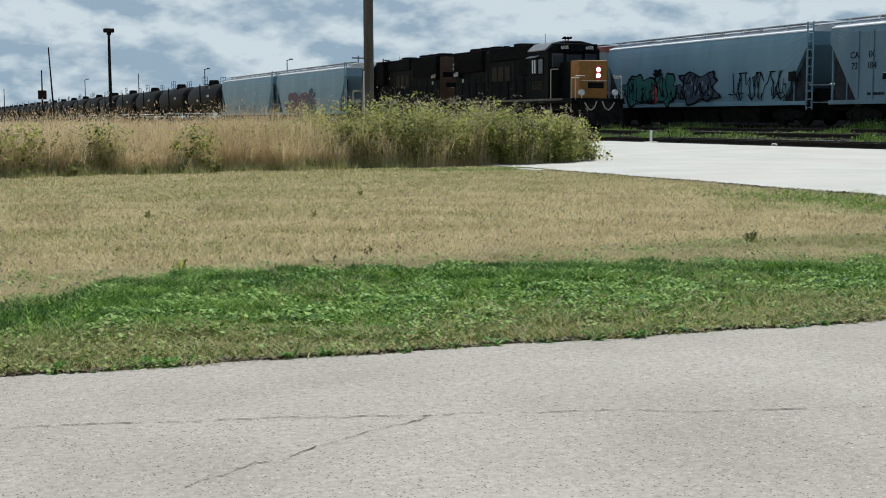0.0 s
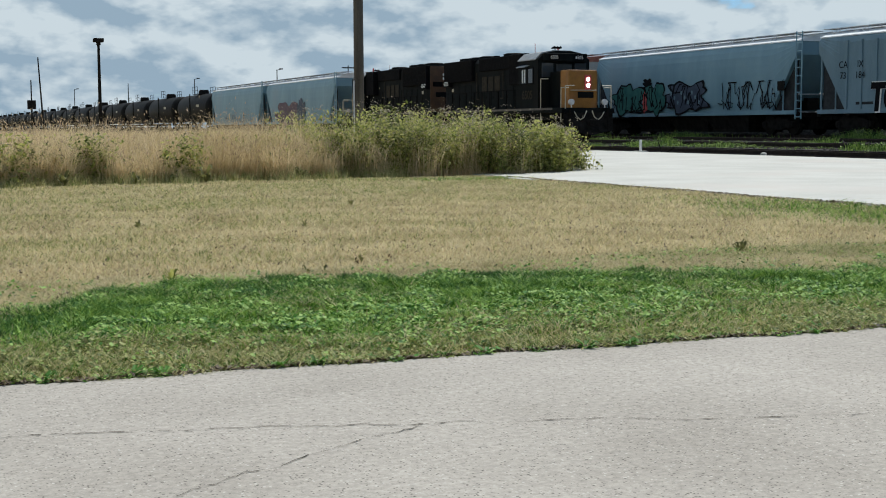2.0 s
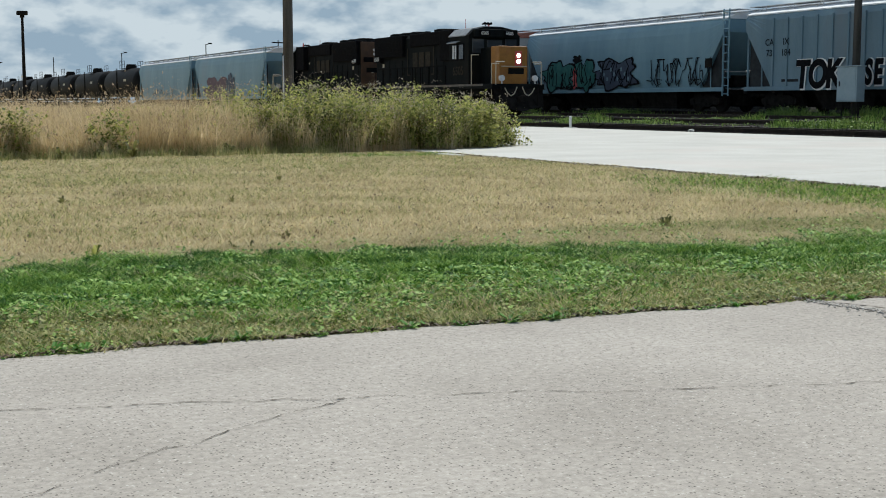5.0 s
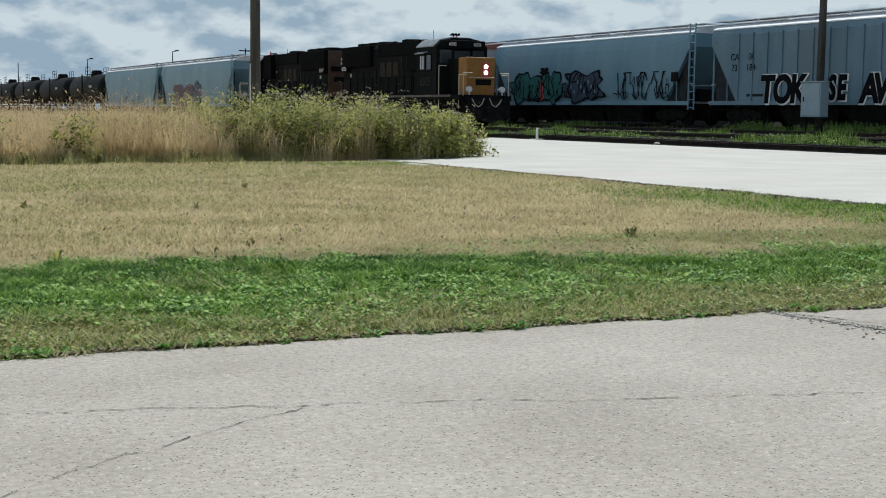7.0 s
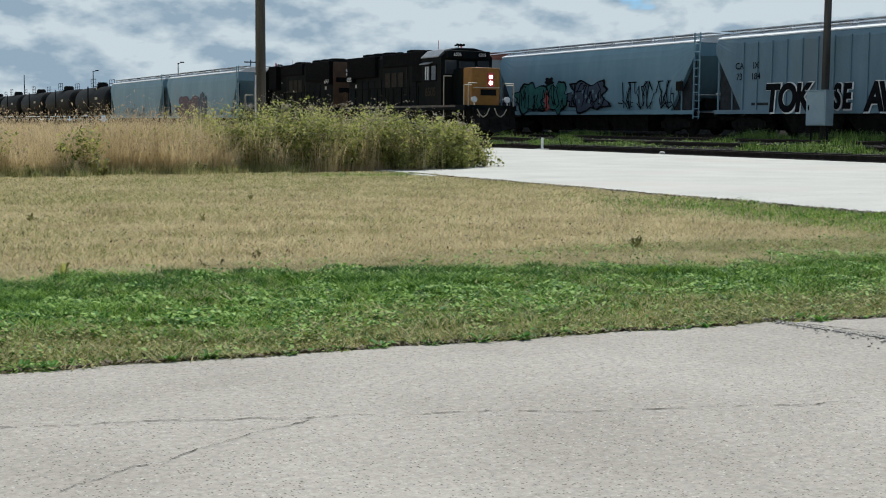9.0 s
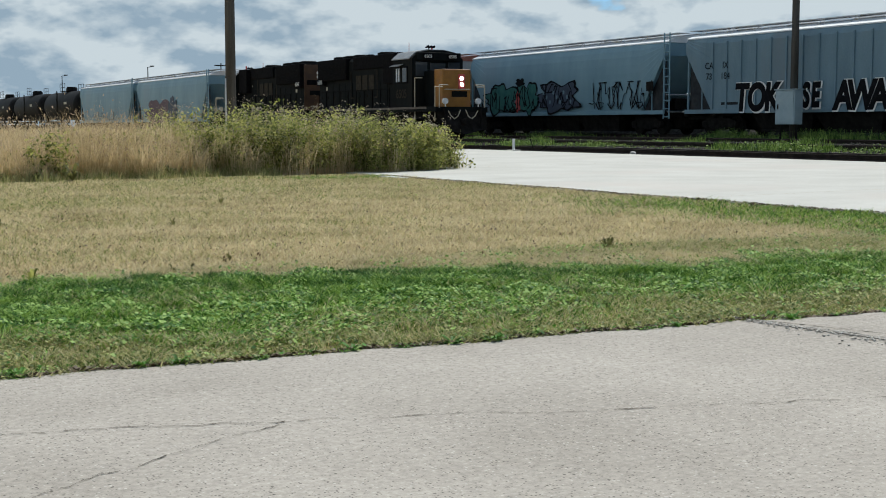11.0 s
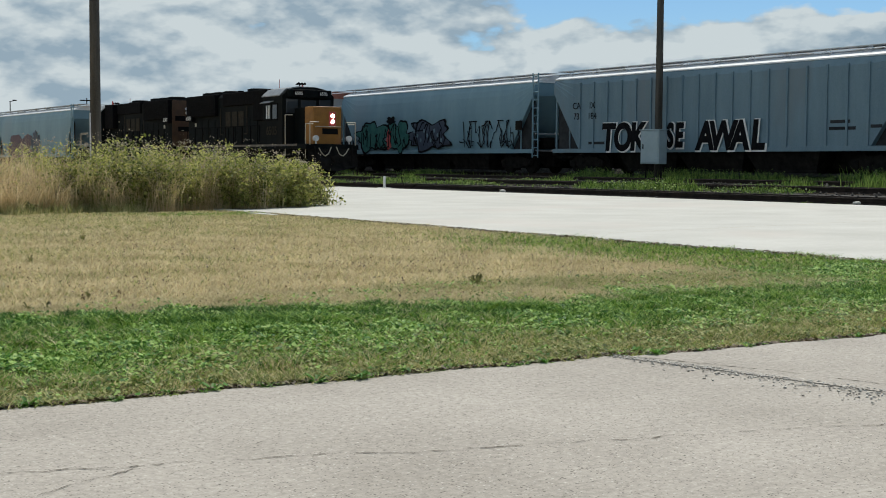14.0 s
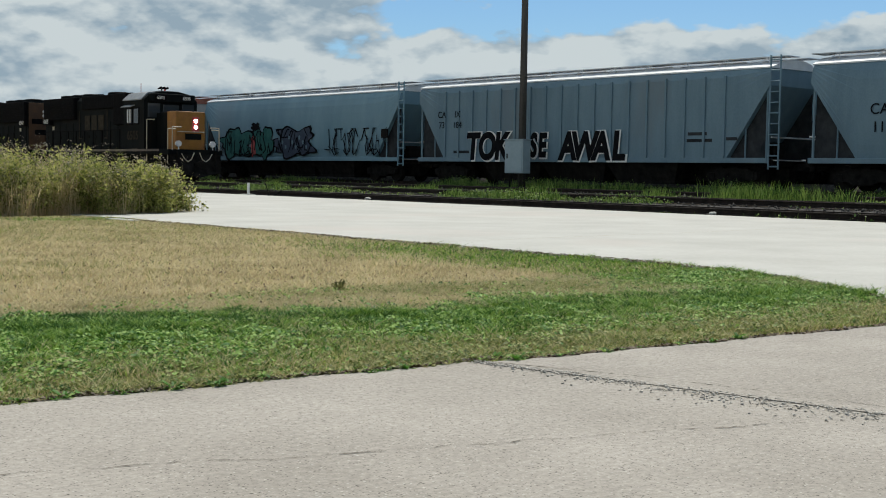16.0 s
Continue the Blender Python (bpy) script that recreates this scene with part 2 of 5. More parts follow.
ORANGE = surface("locomotive_yellow_paint", (0.23, 0.098, 0.012), (0.33, 0.148, 0.02), scale=2, rough=0.5, fine=16, c3=(0.26, 0.1, 0.03))
# the same orange, darkened to stand for shade on the hood end
DIMORANGE = surface("faded_yellow_paint", (0.045, 0.022, 0.009), (0.085, 0.04, 0.013), scale=2, rough=0.6, fine=16)
CABROOF = surface("cab_roof_paint", (0.16, 0.17, 0.18), (0.3, 0.31, 0.32), scale=3, rough=0.4)
DECKEDGE = surface("deck_edge_dust", (0.07, 0.06, 0.05), (0.16, 0.14, 0.12), scale=4, rough=0.8)
PALE = surface("pale_lettering", (0.36, 0.33, 0.25), (0.5, 0.46, 0.36), scale=4, rough=0.7)
DIMGOLD = surface("faded_gold_lettering", (0.026, 0.023, 0.018), (0.05, 0.044, 0.034), scale=5, rough=0.8, spec=0.05)
WHITE = surface("white_paint", (0.68, 0.68, 0.66), (0.8, 0.8, 0.78), scale=5, rough=0.6)
INK = surface("black_spray_paint", (0.004, 0.004, 0.005), (0.013, 0.013, 0.015), scale=6, rough=0.8, spec=0.05)
TEAL = surface("teal_spray_paint", (0.025, 0.11, 0.1), (0.06, 0.18, 0.16), scale=3, rough=0.7, spec=0.1)
RED = surface("red_spray_paint", (0.4, 0.05, 0.05), (0.5, 0.1, 0.09), scale=3, rough=0.6)
MAROON = surface("maroon_spray_paint", (0.06, 0.03, 0.05), (0.12, 0.06, 0.08), scale=3, rough=0.6)
VIOLET = surface("violet_spray_paint", (0.02, 0.033, 0.06), (0.05, 0.07, 0.11), scale=3, rough=0.6)
TANK = surface("tank_black_paint", (0.005, 0.005, 0.005), (0.016, 0.016, 0.016), scale=1.2, rough=0.6, c3=(0.022, 0.02, 0.018), spec=0.08)
POLE = surface("weathered_pole_timber", (0.045, 0.042, 0.038), (0.11, 0.104, 0.094), scale=5, rough=0.9, streak=12, fine=30, bump=0.01, spec=0.15)
CASE = surface("case_grey_paint", (0.25, 0.34, 0.385), (0.33, 0.42, 0.465), scale=2, rough=0.45, metal=0.2)
FARDARK = surface("far_train_grime", (0.02, 0.02, 0.022), (0.06, 0.058, 0.055), scale=0.5, rough=0.8, spec=0.1)
GLASS = bpy.data.materials.new("cab_glass")
GLASS.use_nodes = True
_g = GLASS.node_tree.nodes["Principled BSDF"]
_g.inputs["Base Color"].default_value, _g.inputs["Roughness"].default_value = (0.03, 0.035, 0.04, 1), 0.05
HEADLAMP = glow("headlight_glow", (1.0, 0.86, 0.8), 14.0)
LENS = surface("lamp_lens", (0.6, 0.6, 0.6), (0.8, 0.8, 0.8), scale=8, rough=0.15)

LAWN_GREEN = leaf("lawn_green", (0.012, 0.055, 0.006), (0.28, 0.43, 0.08), (0.07, 0.2, 0.019), patch=4.0, spread=0.9, thin=0.2)
LAWN_DRY = leaf("lawn_dry", (0.25, 0.205, 0.11), (0.66, 0.585, 0.37), (0.52, 0.45, 0.27), patch=0.9, spread=0.5)
LAWN_MIX = leaf("lawn_olive", (0.09, 0.13, 0.03), (0.5, 0.46, 0.24), (0.26, 0.285, 0.1), patch=6.0, spread=0.8)
OLIVE = leaf("olive_clover", (0.045, 0.075, 0.014), (0.36, 0.37, 0.14), (0.17, 0.21, 0.06), patch=5.0, spread=0.9, thin=0.3)
TRACKLEAF = leaf("track_weed_green", (0.02, 0.055, 0.01), (0.24, 0.34, 0.08), (0.085, 0.17, 0.032), patch=1.5, spread=0.9, thin=0.3)
RANK = leaf("rank_green", (0.008, 0.04, 0.005), (0.08, 0.19, 0.03), (0.024, 0.095, 0.012), patch=3.0, spread=0.8, thin=0.2)
BROAD = leaf("broadleaf_green", (0.018, 0.075, 0.01), (0.31, 0.47, 0.12), (0.085, 0.23, 0.03), patch=4, spread=0.9, thin=0.3)
STRAW = leaf("tall_straw", (0.42, 0.32, 0.165), (0.82, 0.69, 0.45), (0.63, 0.505, 0.29), patch=0.25)
SEED = leaf("seed_heads", (0.3, 0.22, 0.14), (0.52, 0.4, 0.26), patch=0.5)
WEED = leaf("weed_leaf", (0.035, 0.055, 0.01), (0.46, 0.46, 0.14), (0.2, 0.235, 0.055), patch=0.9, spread=0.7)
STEM = leaf("weed_stem", (0.2, 0.2, 0.07), (0.44, 0.4, 0.2), patch=0.8)
DOCK = leaf("dark_dock", (0.07, 0.08, 0.025), (0.17, 0.17, 0.06), patch=1.0)
# dark brown for dead stems and for the painted edge shadow
LITTER_SHADE = leaf("leaf_litter", (0.03, 0.022, 0.012), (0.14, 0.1, 0.055), patch=4, thin=0.1)
FLOWER = leaf("dry_flower", (0.17, 0.13, 0.095), (0.46, 0.41, 0.33), patch=2)


# ---- mesh helpers ----
def part(name, bm, material, parent=None, label="", smooth=False):
    """Links a bmesh as one mesh object, under a thing or a part where one is given."""
    me = bpy.data.meshes.new(name)
    bmesh.ops.recalc_face_normals(bm, faces=bm.faces)
    bm.to_mesh(me)
    bm.free()
    if smooth:
        me.polygons.foreach_set("use_smooth", [True] * len(me.polygons))
    me.materials.append(material)
    ob = new(name, me)
    if parent:
        ob.parent = parent
    if label:
        ob["label"] = label
    return ob


def again(ob, x=0, y=0, z=0, parent=None, rz=0):
    """Another piece on the same mesh."""
    c = new(ob.name.split(".")[0], ob.data)
    c.parent = parent or ob.parent
    c.matrix_basis = pose(x, y, z, 0, 0, rz)
    return c


def thing(name, x, y, z, label, category, group="", rz=0, kind=""):
    e = new(name)
    e.empty_display_size = 0.3
    e.matrix_basis = pose(x, y, z, 0, 0, rz)
    return tagged(e, label, category, group, kind)


def box(bm, x0, x1, y0, y1, z0, z1, bevel=0.0):
    m = Matrix.LocRotScale(((x0 + x1) / 2, (y0 + y1) / 2, (z0 + z1) / 2), None, (abs(x1 - x0), abs(y1 - y0), abs(z1 - z0)))
    r = bmesh.ops.create_cube(bm, size=1, matrix=m)
    if bevel:
        edges = list({e for v in r["verts"] for e in v.link_edges})
        bmesh.ops.bevel(bm, geom=edges, offset=bevel, segments=2, affect="EDGES", profile=0.6)
    return bm


def rod(bm, a, b, r, seg=8, r2=None):
    a, b = Vector(a), Vector(b)
    d = b - a
    m = Matrix.Translation((a + b) / 2) @ d.to_track_quat("Z", "Y").to_matrix().to_4x4()
    bmesh.ops.create_cone(bm, cap_ends=True, segments=seg, radius1=r, radius2=r if r2 is None else r2, depth=d.length, matrix=m)
    return bm


def sweep(bm, profile, stations):
    """Loft of a closed (x, z) profile through stations (y, scale x, z shift)."""
    rings = [[bm.verts.new((x * sx, y, z + dz)) for x, z in profile] for y, sx, dz in stations]
    n = len(profile)
    for a, b in zip(rings, rings[1:]):
        for i in range(n):
            bm.faces.new((a[i], a[(i + 1) % n], b[(i + 1) % n], b[i]))
    bm.faces.new(rings[0]), bm.faces.new(rings[-1][::-1])
    return bm


def writing(name, text, size, x, y, z, material, parent, shear=0.0, depth=0.004, label="", face=-1, bold=0.0, wide=1.0):
    """Raised lettering on a side that faces -x (face=-1), +x (1) or -y (0)."""
    cu = bpy.data.curves.new(name, "FONT")
    cu.body, cu.size, cu.shear, cu.extrude, cu.offset, cu.align_x = text, size, shear, depth, bold, "CENTER"
    tmp = new(name + "_curve", cu)
    bpy.context.view_layer.update()
    me = bpy.data.meshes.new_from_object(tmp.evaluated_get(bpy.context.evaluated_depsgraph_get()))
    bpy.data.objects.remove(tmp)
    bpy.data.curves.remove(cu)
    me.materials.clear()
    me.materials.append(material)
    ob = new(name, me)
    ob.parent = parent
    turn = pose(0, 0, 0, 90, 0, {-1: -90, 1: 90, 0: 0}[face])
    ob.matrix_basis = Matrix.Translation((x, y, z)) @ turn @ Matrix.Diagonal((wide, 1, 1, 1))
    if label:
        ob["label"] = label
    return ob


def bulk(name, verts, faces, material, smooth=False):
    """One mesh from numpy arrays: verts (n, 3), faces (m, k)."""
    me = bpy.data.meshes.new(name)
    verts, faces = np.asarray(verts, np.float32), np.asarray(faces, np.int32)
    k = faces.shape[1]
    me.vertices.add(len(verts)), me.loops.add(faces.size), me.polygons.add(len(faces))
    me.vertices.foreach_set("co", verts.ravel())
    me.loops.foreach_set("vertex_index", faces.ravel())
    me.polygons.foreach_set("loop_start", np.arange(0, faces.size, k, dtype=np.int32))
    me.update(calc_edges=True)
    if smooth:
        me.polygons.foreach_set("use_smooth", np.ones(len(faces), bool))
    me.materials.append(material)
    return new(name, me)


def smoothstep(a, b, v):
    t = np.clip((v - a) / (b - a), 0, 1)
    return t * t * (3 - 2 * t)


def ground_z(x):
    """Level of the ground across the tracks: flat lawn, then a low yard embankment."""
    x = np.asarray(x, float)
    # the ridge at 42.4 to 43.0 is added to hide sunlit ground beyond
    return np.interp(x, [-3000, 13, 27.6, 29.0, 30.8, 33.5, 35.2, 39.0, 41.9, 42.4, 43.0, 43.6, 60, 3000], [-0.03, -0.03, 0.06, 0.12, 0.3, 0.33, 0.46, 0.53, 0.52, 0.95, 0.95, 0.5, 0.4, 0.3])


def blades(name, x, y, z, h, w, lean, material):
    """Grass: one bent three-sided blade for each foot (x, y, z)."""
    n = len(x)
    a, b = rng.uniform(0, 2 * np.pi, n), rng.uniform(0, 2 * np.pi, n)
    dx, dy = np.cos(a) * w / 2, np.sin(a) * w / 2
    lx, ly = np.cos(b) * lean * h, np.sin(b) * lean * h
    v = np.empty((n, 5, 3))
    v[:, 0] = np.stack([x - dx, y - dy, z], 1)
    v[:, 1] = np.stack([x + dx, y + dy, z], 1)
    v[:, 2] = np.stack([x + dx * 0.8 + lx * 0.35, y + dy * 0.8 + ly * 0.35, z + h * 0.6], 1)
    v[:, 3] = np.stack([x - dx * 0.8 + lx * 0.35, y - dy * 0.8 + ly * 0.35, z + h * 0.6], 1)
    v[:, 4] = np.stack([x + lx, y + ly, z + h], 1)
    i = np.arange(n)[:, None] * 5
    f = np.concatenate([i + [0, 1, 2], i + [0, 2, 3], i + [3, 2, 4]])
    return bulk(name, v.reshape(-1, 3), f, material)


def leaflets(name, x, y, z, size, material, tilt=0.9, long=1.6):
    """Small leaves: a folded diamond of four corners round each point."""
    n = len(x)
    a = rng.uniform(0, 2 * np.pi, n)
    e = rng.uniform(-tilt, tilt, n)
    d = np.stack([np.cos(a) * np.cos(e), np.sin(a) * np.cos(e), np.sin(e)], 1)
    s = np.stack([-np.sin(a), np.cos(a), rng.uniform(-0.6, 0.6, n)], 1)
    c = np.stack([x, y, z], 1)
    size = np.broadcast_to(size, n)[:, None]
    v = np.empty((n, 4, 3))
    v[:, 0] = c - d * size * long / 2
    v[:, 1] = c + s * size / 2 + [0, 0, 0.002]
    v[:, 2] = c + d * size * long / 2
    v[:, 3] = c - s * size / 2
    i = np.arange(n)[:, None] * 4
    return bulk(name, v.reshape(-1, 3), np.concatenate([i + [0, 1, 2], i + [0, 2, 3]]), material)


rng = np.random.default_rng(7)

# ---- ground, drive, apron, tracks ----
gx = np.concatenate([[-3000, -900, -300, -120, -60], np.arange(-40, 13, 2.0), [13, 20, 27.6, 28.2, 29, 30, 30.8, 32, 33.5, 34.4, 35.2, 37, 39, 41.9, 42.4, 43.0, 43.6, 60, 120, 300, 900, 3000]])
gy = np.concatenate([[-3000, -600, -150, -60], np.arange(-30, 120, 5.0), [160, 250, 500, 1200, 3200]])
GX, GY = np.meshgrid(gx, gy)
GZ = ground_z(GX)
gi = np.arange(GX.size).reshape(GX.shape)
quads = np.stack([gi[:-1, :-1], gi[:-1, 1:], gi[1:, 1:], gi[1:, :-1]], -1).reshape(-1, 4)
ground = tagged(bulk("ground", np.stack([GX, GY, GZ], -1).reshape(-1, 3), quads, SOIL), "dry brown soil under the lawn and weeds", "ground", kind="structure")

# bed runs far past the cars so the gaps under them stay shade-dark
bed_x = [27.6, 28.2, 29.0, 30.8, 33.5, 35.2, 39.0, 41.9, 42.4, 43.0, 43.6, 60.0, 90.0, 300.0, 2500.0]
bm = bmesh.new()
cols = [[bm.verts.new((x, y, float(ground_z(x)) + (0.006 if x < 80 else 0.04))) for y in (-150, 0, 60, 150, 500)] for x in bed_x]
for a, b in zip(cols, cols[1:]):
    for j in range(4):
        bm.faces.new((a[j], b[j], b[j + 1], a[j + 1]))
tagged(part("ballast_bed", bm, BALLAST), "dark cinder and crushed stone bed, extended to darken gaps under the cars", "ballast bed", kind="structure")

drive = thing("driveway", 0, 0, 0, "weathered grey concrete driveway with cracks and weedy edge", "pavement", kind="structure")


def drive_edge(x):
    """The ragged edge of the drive along the lawn."""
    return 6.08 - 0.058 * x + 0.015 * math.sin(x * 5.1) + 0.012 * math.sin(x * 13.7 + 1)


def panel(x0, x1, y0, lift):
    bm = bmesh.new()
    xs = [x0 + (x1 - x0) * i / 90 for i in range(91)]
    top = [(x, drive_edge(x) - (0.1 if lift else 0)) for x in xs]
    low = [x + 5.42 * (1 if lift else (x - x0) / (x1 - x0)) for x in xs]
    up = [[bm.verts.new((x, y, lift)) for x, y in top], [bm.verts.new((x, y0, lift)) for x in low]]
    dn = [[bm.verts.new((x, y, -0.12)) for x, y in top], [bm.verts.new((x, y0, -0.12)) for x in low]]
    for i in range(90):
        bm.faces.new((up[0][i], up[0][i + 1], up[1][i + 1], up[1][i]))
        bm.faces.new((up[0][i], dn[0][i], dn[0][i + 1], up[0][i + 1]))
    for k in (0, 90):
        bm.faces.new((up[0][k], up[1][k], dn[1][k], dn[0][k]))
    return bm


part("slab", panel(-25, 5.15, -20, 0.0), DRIVE, drive)
slab_b = part("slab", panel(5.185, 40, -20, 0.004), DRIVE, drive)
# strip of broken concrete that fills the joint, a little lower
bm = bmesh.new()
ring = []
for i in range(60):
    y = 6.0 - i * 0.25
    cx = 5.16 + max(0, 5.9 - y) * 0.21
    ring.append((bm.verts.new((cx - 0.35, y, -0.012)), bm.verts.new((cx + 0.4, y, -0.012))))
for a, b in zip(ring, ring[1:]):
    bm.faces.new((a[0], a[1], b[1], b[0]))
part("joint_filler", bm, RUBBLE, drive, "crumbled gravel in the joint between two slabs")


def crack(points, width, z=0.0035, wander=0.02, seed=1):
    """A ragged ribbon along a line on the slab."""
    r = random.Random(seed)
    pts = []
    for (xa, ya), (xb, yb) in zip(points, points[1:]):
        n = max(2, int(math.hypot(xb - xa, yb - ya) / 0.035))
        pts += [(xa + (xb - xa) * i / n, ya + (yb - ya) * i / n) for i in range(n)]
    bm, prev, off = bmesh.new(), None, 0.0
    for i, (x, y) in enumerate(pts):
        off = off * 0.8 + r.uniform(-wander, wander)
        w = width * r.choice((0.15, 0.4, 0.8, 1.0, 1.6)) / 2
        cur = (bm.verts.new((x, y + off - w, z)), bm.verts.new((x, y + off + w, z)))
        if prev and r.random() < 0.88:
            bm.faces.new((prev[0], cur[0], cur[1], prev[1]))
        prev = cur
    return part("crack", bm, CRACK, drive, "thin dark crack in the concrete")


crack([(-3, 5.5), (0.29, 5.02), (0.71, 4.92), (1.59, 4.66), (2.03, 4.55), (3.14, 4.15), (5.2, 3.5)], 0.0058, wander=0.018, seed=2)
crack([(0.2, 3.55), (0.71, 3.93), (1.03, 4.15), (1.2, 4.23), (1.62, 4.45), (1.9, 4.6)], 0.0046, wander=0.018, seed=3)
crack([(5.2, 5.8), (5.42, 5.2), (5.55, 4.9), (5.72, 4.2), (5.86, 3.4), (6.1, 2.0)], 0.028, wander=0.03, z=0.006, seed=4)



def apron_edge(y):
    """Where the apron meets the lawn: straight, then swinging in towards the drive."""
    return np.interp(y, [5.0, 6.5, 7.5, 8.6, 9.9, 11.2], [10.0, 11.0, 11.7, 12.35, 12.85, 13.0])


apron = thing("apron", 0, 0, 0, "broad pale concrete apron beside the track", "pavement", kind="structure")
bm = bmesh.new()
xs = [13.0, 16, 19, 22, 25, 27.55]
for k, (ya, yb) in enumerate([(-40, 4.0), (4.015, 16.0), (16.015, 30.0), (30.015, 48.5)]):
    bm = bmesh.new()
    cols = []
    for x in xs:
        z = 0.012 + 0.135 * (x - 13) / 14.55
        ys = [ya + (yb - ya) * j / 40 for j in range(41)]
        if x == 13.0:
            cols.append([bm.verts.new((float(apron_edge(y)) + 0.04 * math.sin(y * 4.1) + 0.03 * math.sin(y * 1.7), y, z)) for y in ys])
        else:
            cols.append([bm.verts.new((x, y, z)) for y in ys])
    for a, b in zip(cols, cols[1:]):
        for j in range(40):
            bm.faces.new((a[j], b[j], b[j + 1], a[j + 1]))
    low = [bm.verts.new((v.co.x, v.co.y, -0.1)) for v in cols[0]]
    for j in range(40):
        bm.faces.new((cols[0][j], cols[0][j + 1], low[j + 1], low[j]))
    low2 = [bm.verts.new((v.co.x, v.co.y, -0.1)) for v in cols[-1]]
    for j in range(40):
        bm.faces.new((cols[-1][j + 1], cols[-1][j], low2[j], low2[j + 1]))
    part("slab", bm, APRON, apron)
# tongue of the apron that reaches under the weeds
bm = bmesh.new()
box(bm, 12.7, 13.3, 25.3, 26.5, -0.08, 0.014, 0.01)
part("slab", bm, APRON, apron)

# place of an added, unseen car row that darkens the view behind
UNSEEN_ROW_X = 45.2
RAILS = ((29.02, 0.30), (32.2, 0.50))


def railway_track(cx, top, label):
    t = thing("railway_track", cx, 0, top, label, "railway track", "yard tracks", kind="structure")
    prof = [(-0.07, -0.17), (0.07, -0.17), (0.07, -0.155), (0.012, -0.135), (0.012, -0.045), (0.036, -0.035), (0.036, -0.004), (0.028, 0), (-0.028, 0), (-0.036, -0.004), (-0.036, -0.035), (-0.012, -0.045), (-0.012, -0.135), (-0.07, -0.155)]
    bm = bmesh.new()
    sweep(bm, prof, [(-200, 1, 0), (900, 1, 0)])
    r = part("rail", bm, RAIL, t, "dark rusty steel rail")
    r.location.x = -0.72
    again(r, x=0.72, parent=t)
    bm = bmesh.new()
    box(bm, -1.3, 1.3, -0.115, 0.115, -0.33, -0.165, 0.012)
    tie = part("tie", bm, TIE, t, "dark creosoted timber tie")
    tie.location.y = 2
    for i in range(1, 130):
        again(tie, random.uniform(-0.04, 0.04), 2 + i * 0.56, random.uniform(-0.008, 0.008), t, random.uniform(-1, 1))
    return t


for cx, top in RAILS:
    railway_track(cx, top, "rusty yard track half buried in weeds and ballast")
railway_track(36.2, 0.62, "empty weedy track before the parked hopper cars")
railway_track(40.5, 0.72, "track that carries the parked hopper cars")
railway_track(UNSEEN_ROW_X, 0.72, "added track under the unseen row of hopper cars")

# crushed stone on the embankment
n = 9000
bx, by = rng.uniform(28.0, 39.2, n), 3 + 77 * rng.random(n) ** 1.6
bz = ground_z(bx) + 0.02
s = rng.uniform(0.025, 0.07, n)
dirs = rng.normal(size=(n, 6, 3)) * 0.25 + np.array([[1, 0, 0], [-1, 0, 0], [0, 1, 0], [0, -1, 0], [0, 0, 1], [0, 0, -1]])
bv = np.stack([bx, by, bz], 1)[:, None] + dirs * s[:, None, None]
oct_f = np.array([[0, 2, 4], [2, 1, 4], [1, 3, 4], [3, 0, 4], [2, 0, 5], [1, 2, 5], [3, 1, 5], [0, 3, 5]])
tagged(bulk("ballast", bv.reshape(-1, 3), (np.arange(n)[:, None, None] * 6 + oct_f).reshape(-1, 3), BALLAST), "loose grey crushed stone between the rails", "ballast", kind="stuff")
# crumbs of concrete in the joint
n = 2600
jy = rng.uniform(0.5, 5.9, n)
jx = 5.2 + np.maximum(0, 5.9 - jy) * 0.21 - np.abs(rng.normal(0, 0.14, n)) * np.clip((6.2 - jy) * 0.6, 0.2, 1.2)
s = rng.uniform(0.003, 0.011, n)
dirs = rng.normal(size=(n, 6, 3)) * 0.3 + np.array([[1, 0, 0], [-1, 0, 0], [0, 1, 0], [0, -1, 0], [0, 0, 0.4], [0, 0, -0.4]])
bv = np.stack([jx, jy, np.full(n, 0.004)], 1)[:, None] + dirs * s[:, None, None]
tagged(bulk("gravel", bv.reshape(-1, 3), (np.arange(n)[:, None, None] * 6 + oct_f).reshape(-1, 3), RUBBLE), "loose pale gravel along the driveway joint", "gravel", kind="stuff")


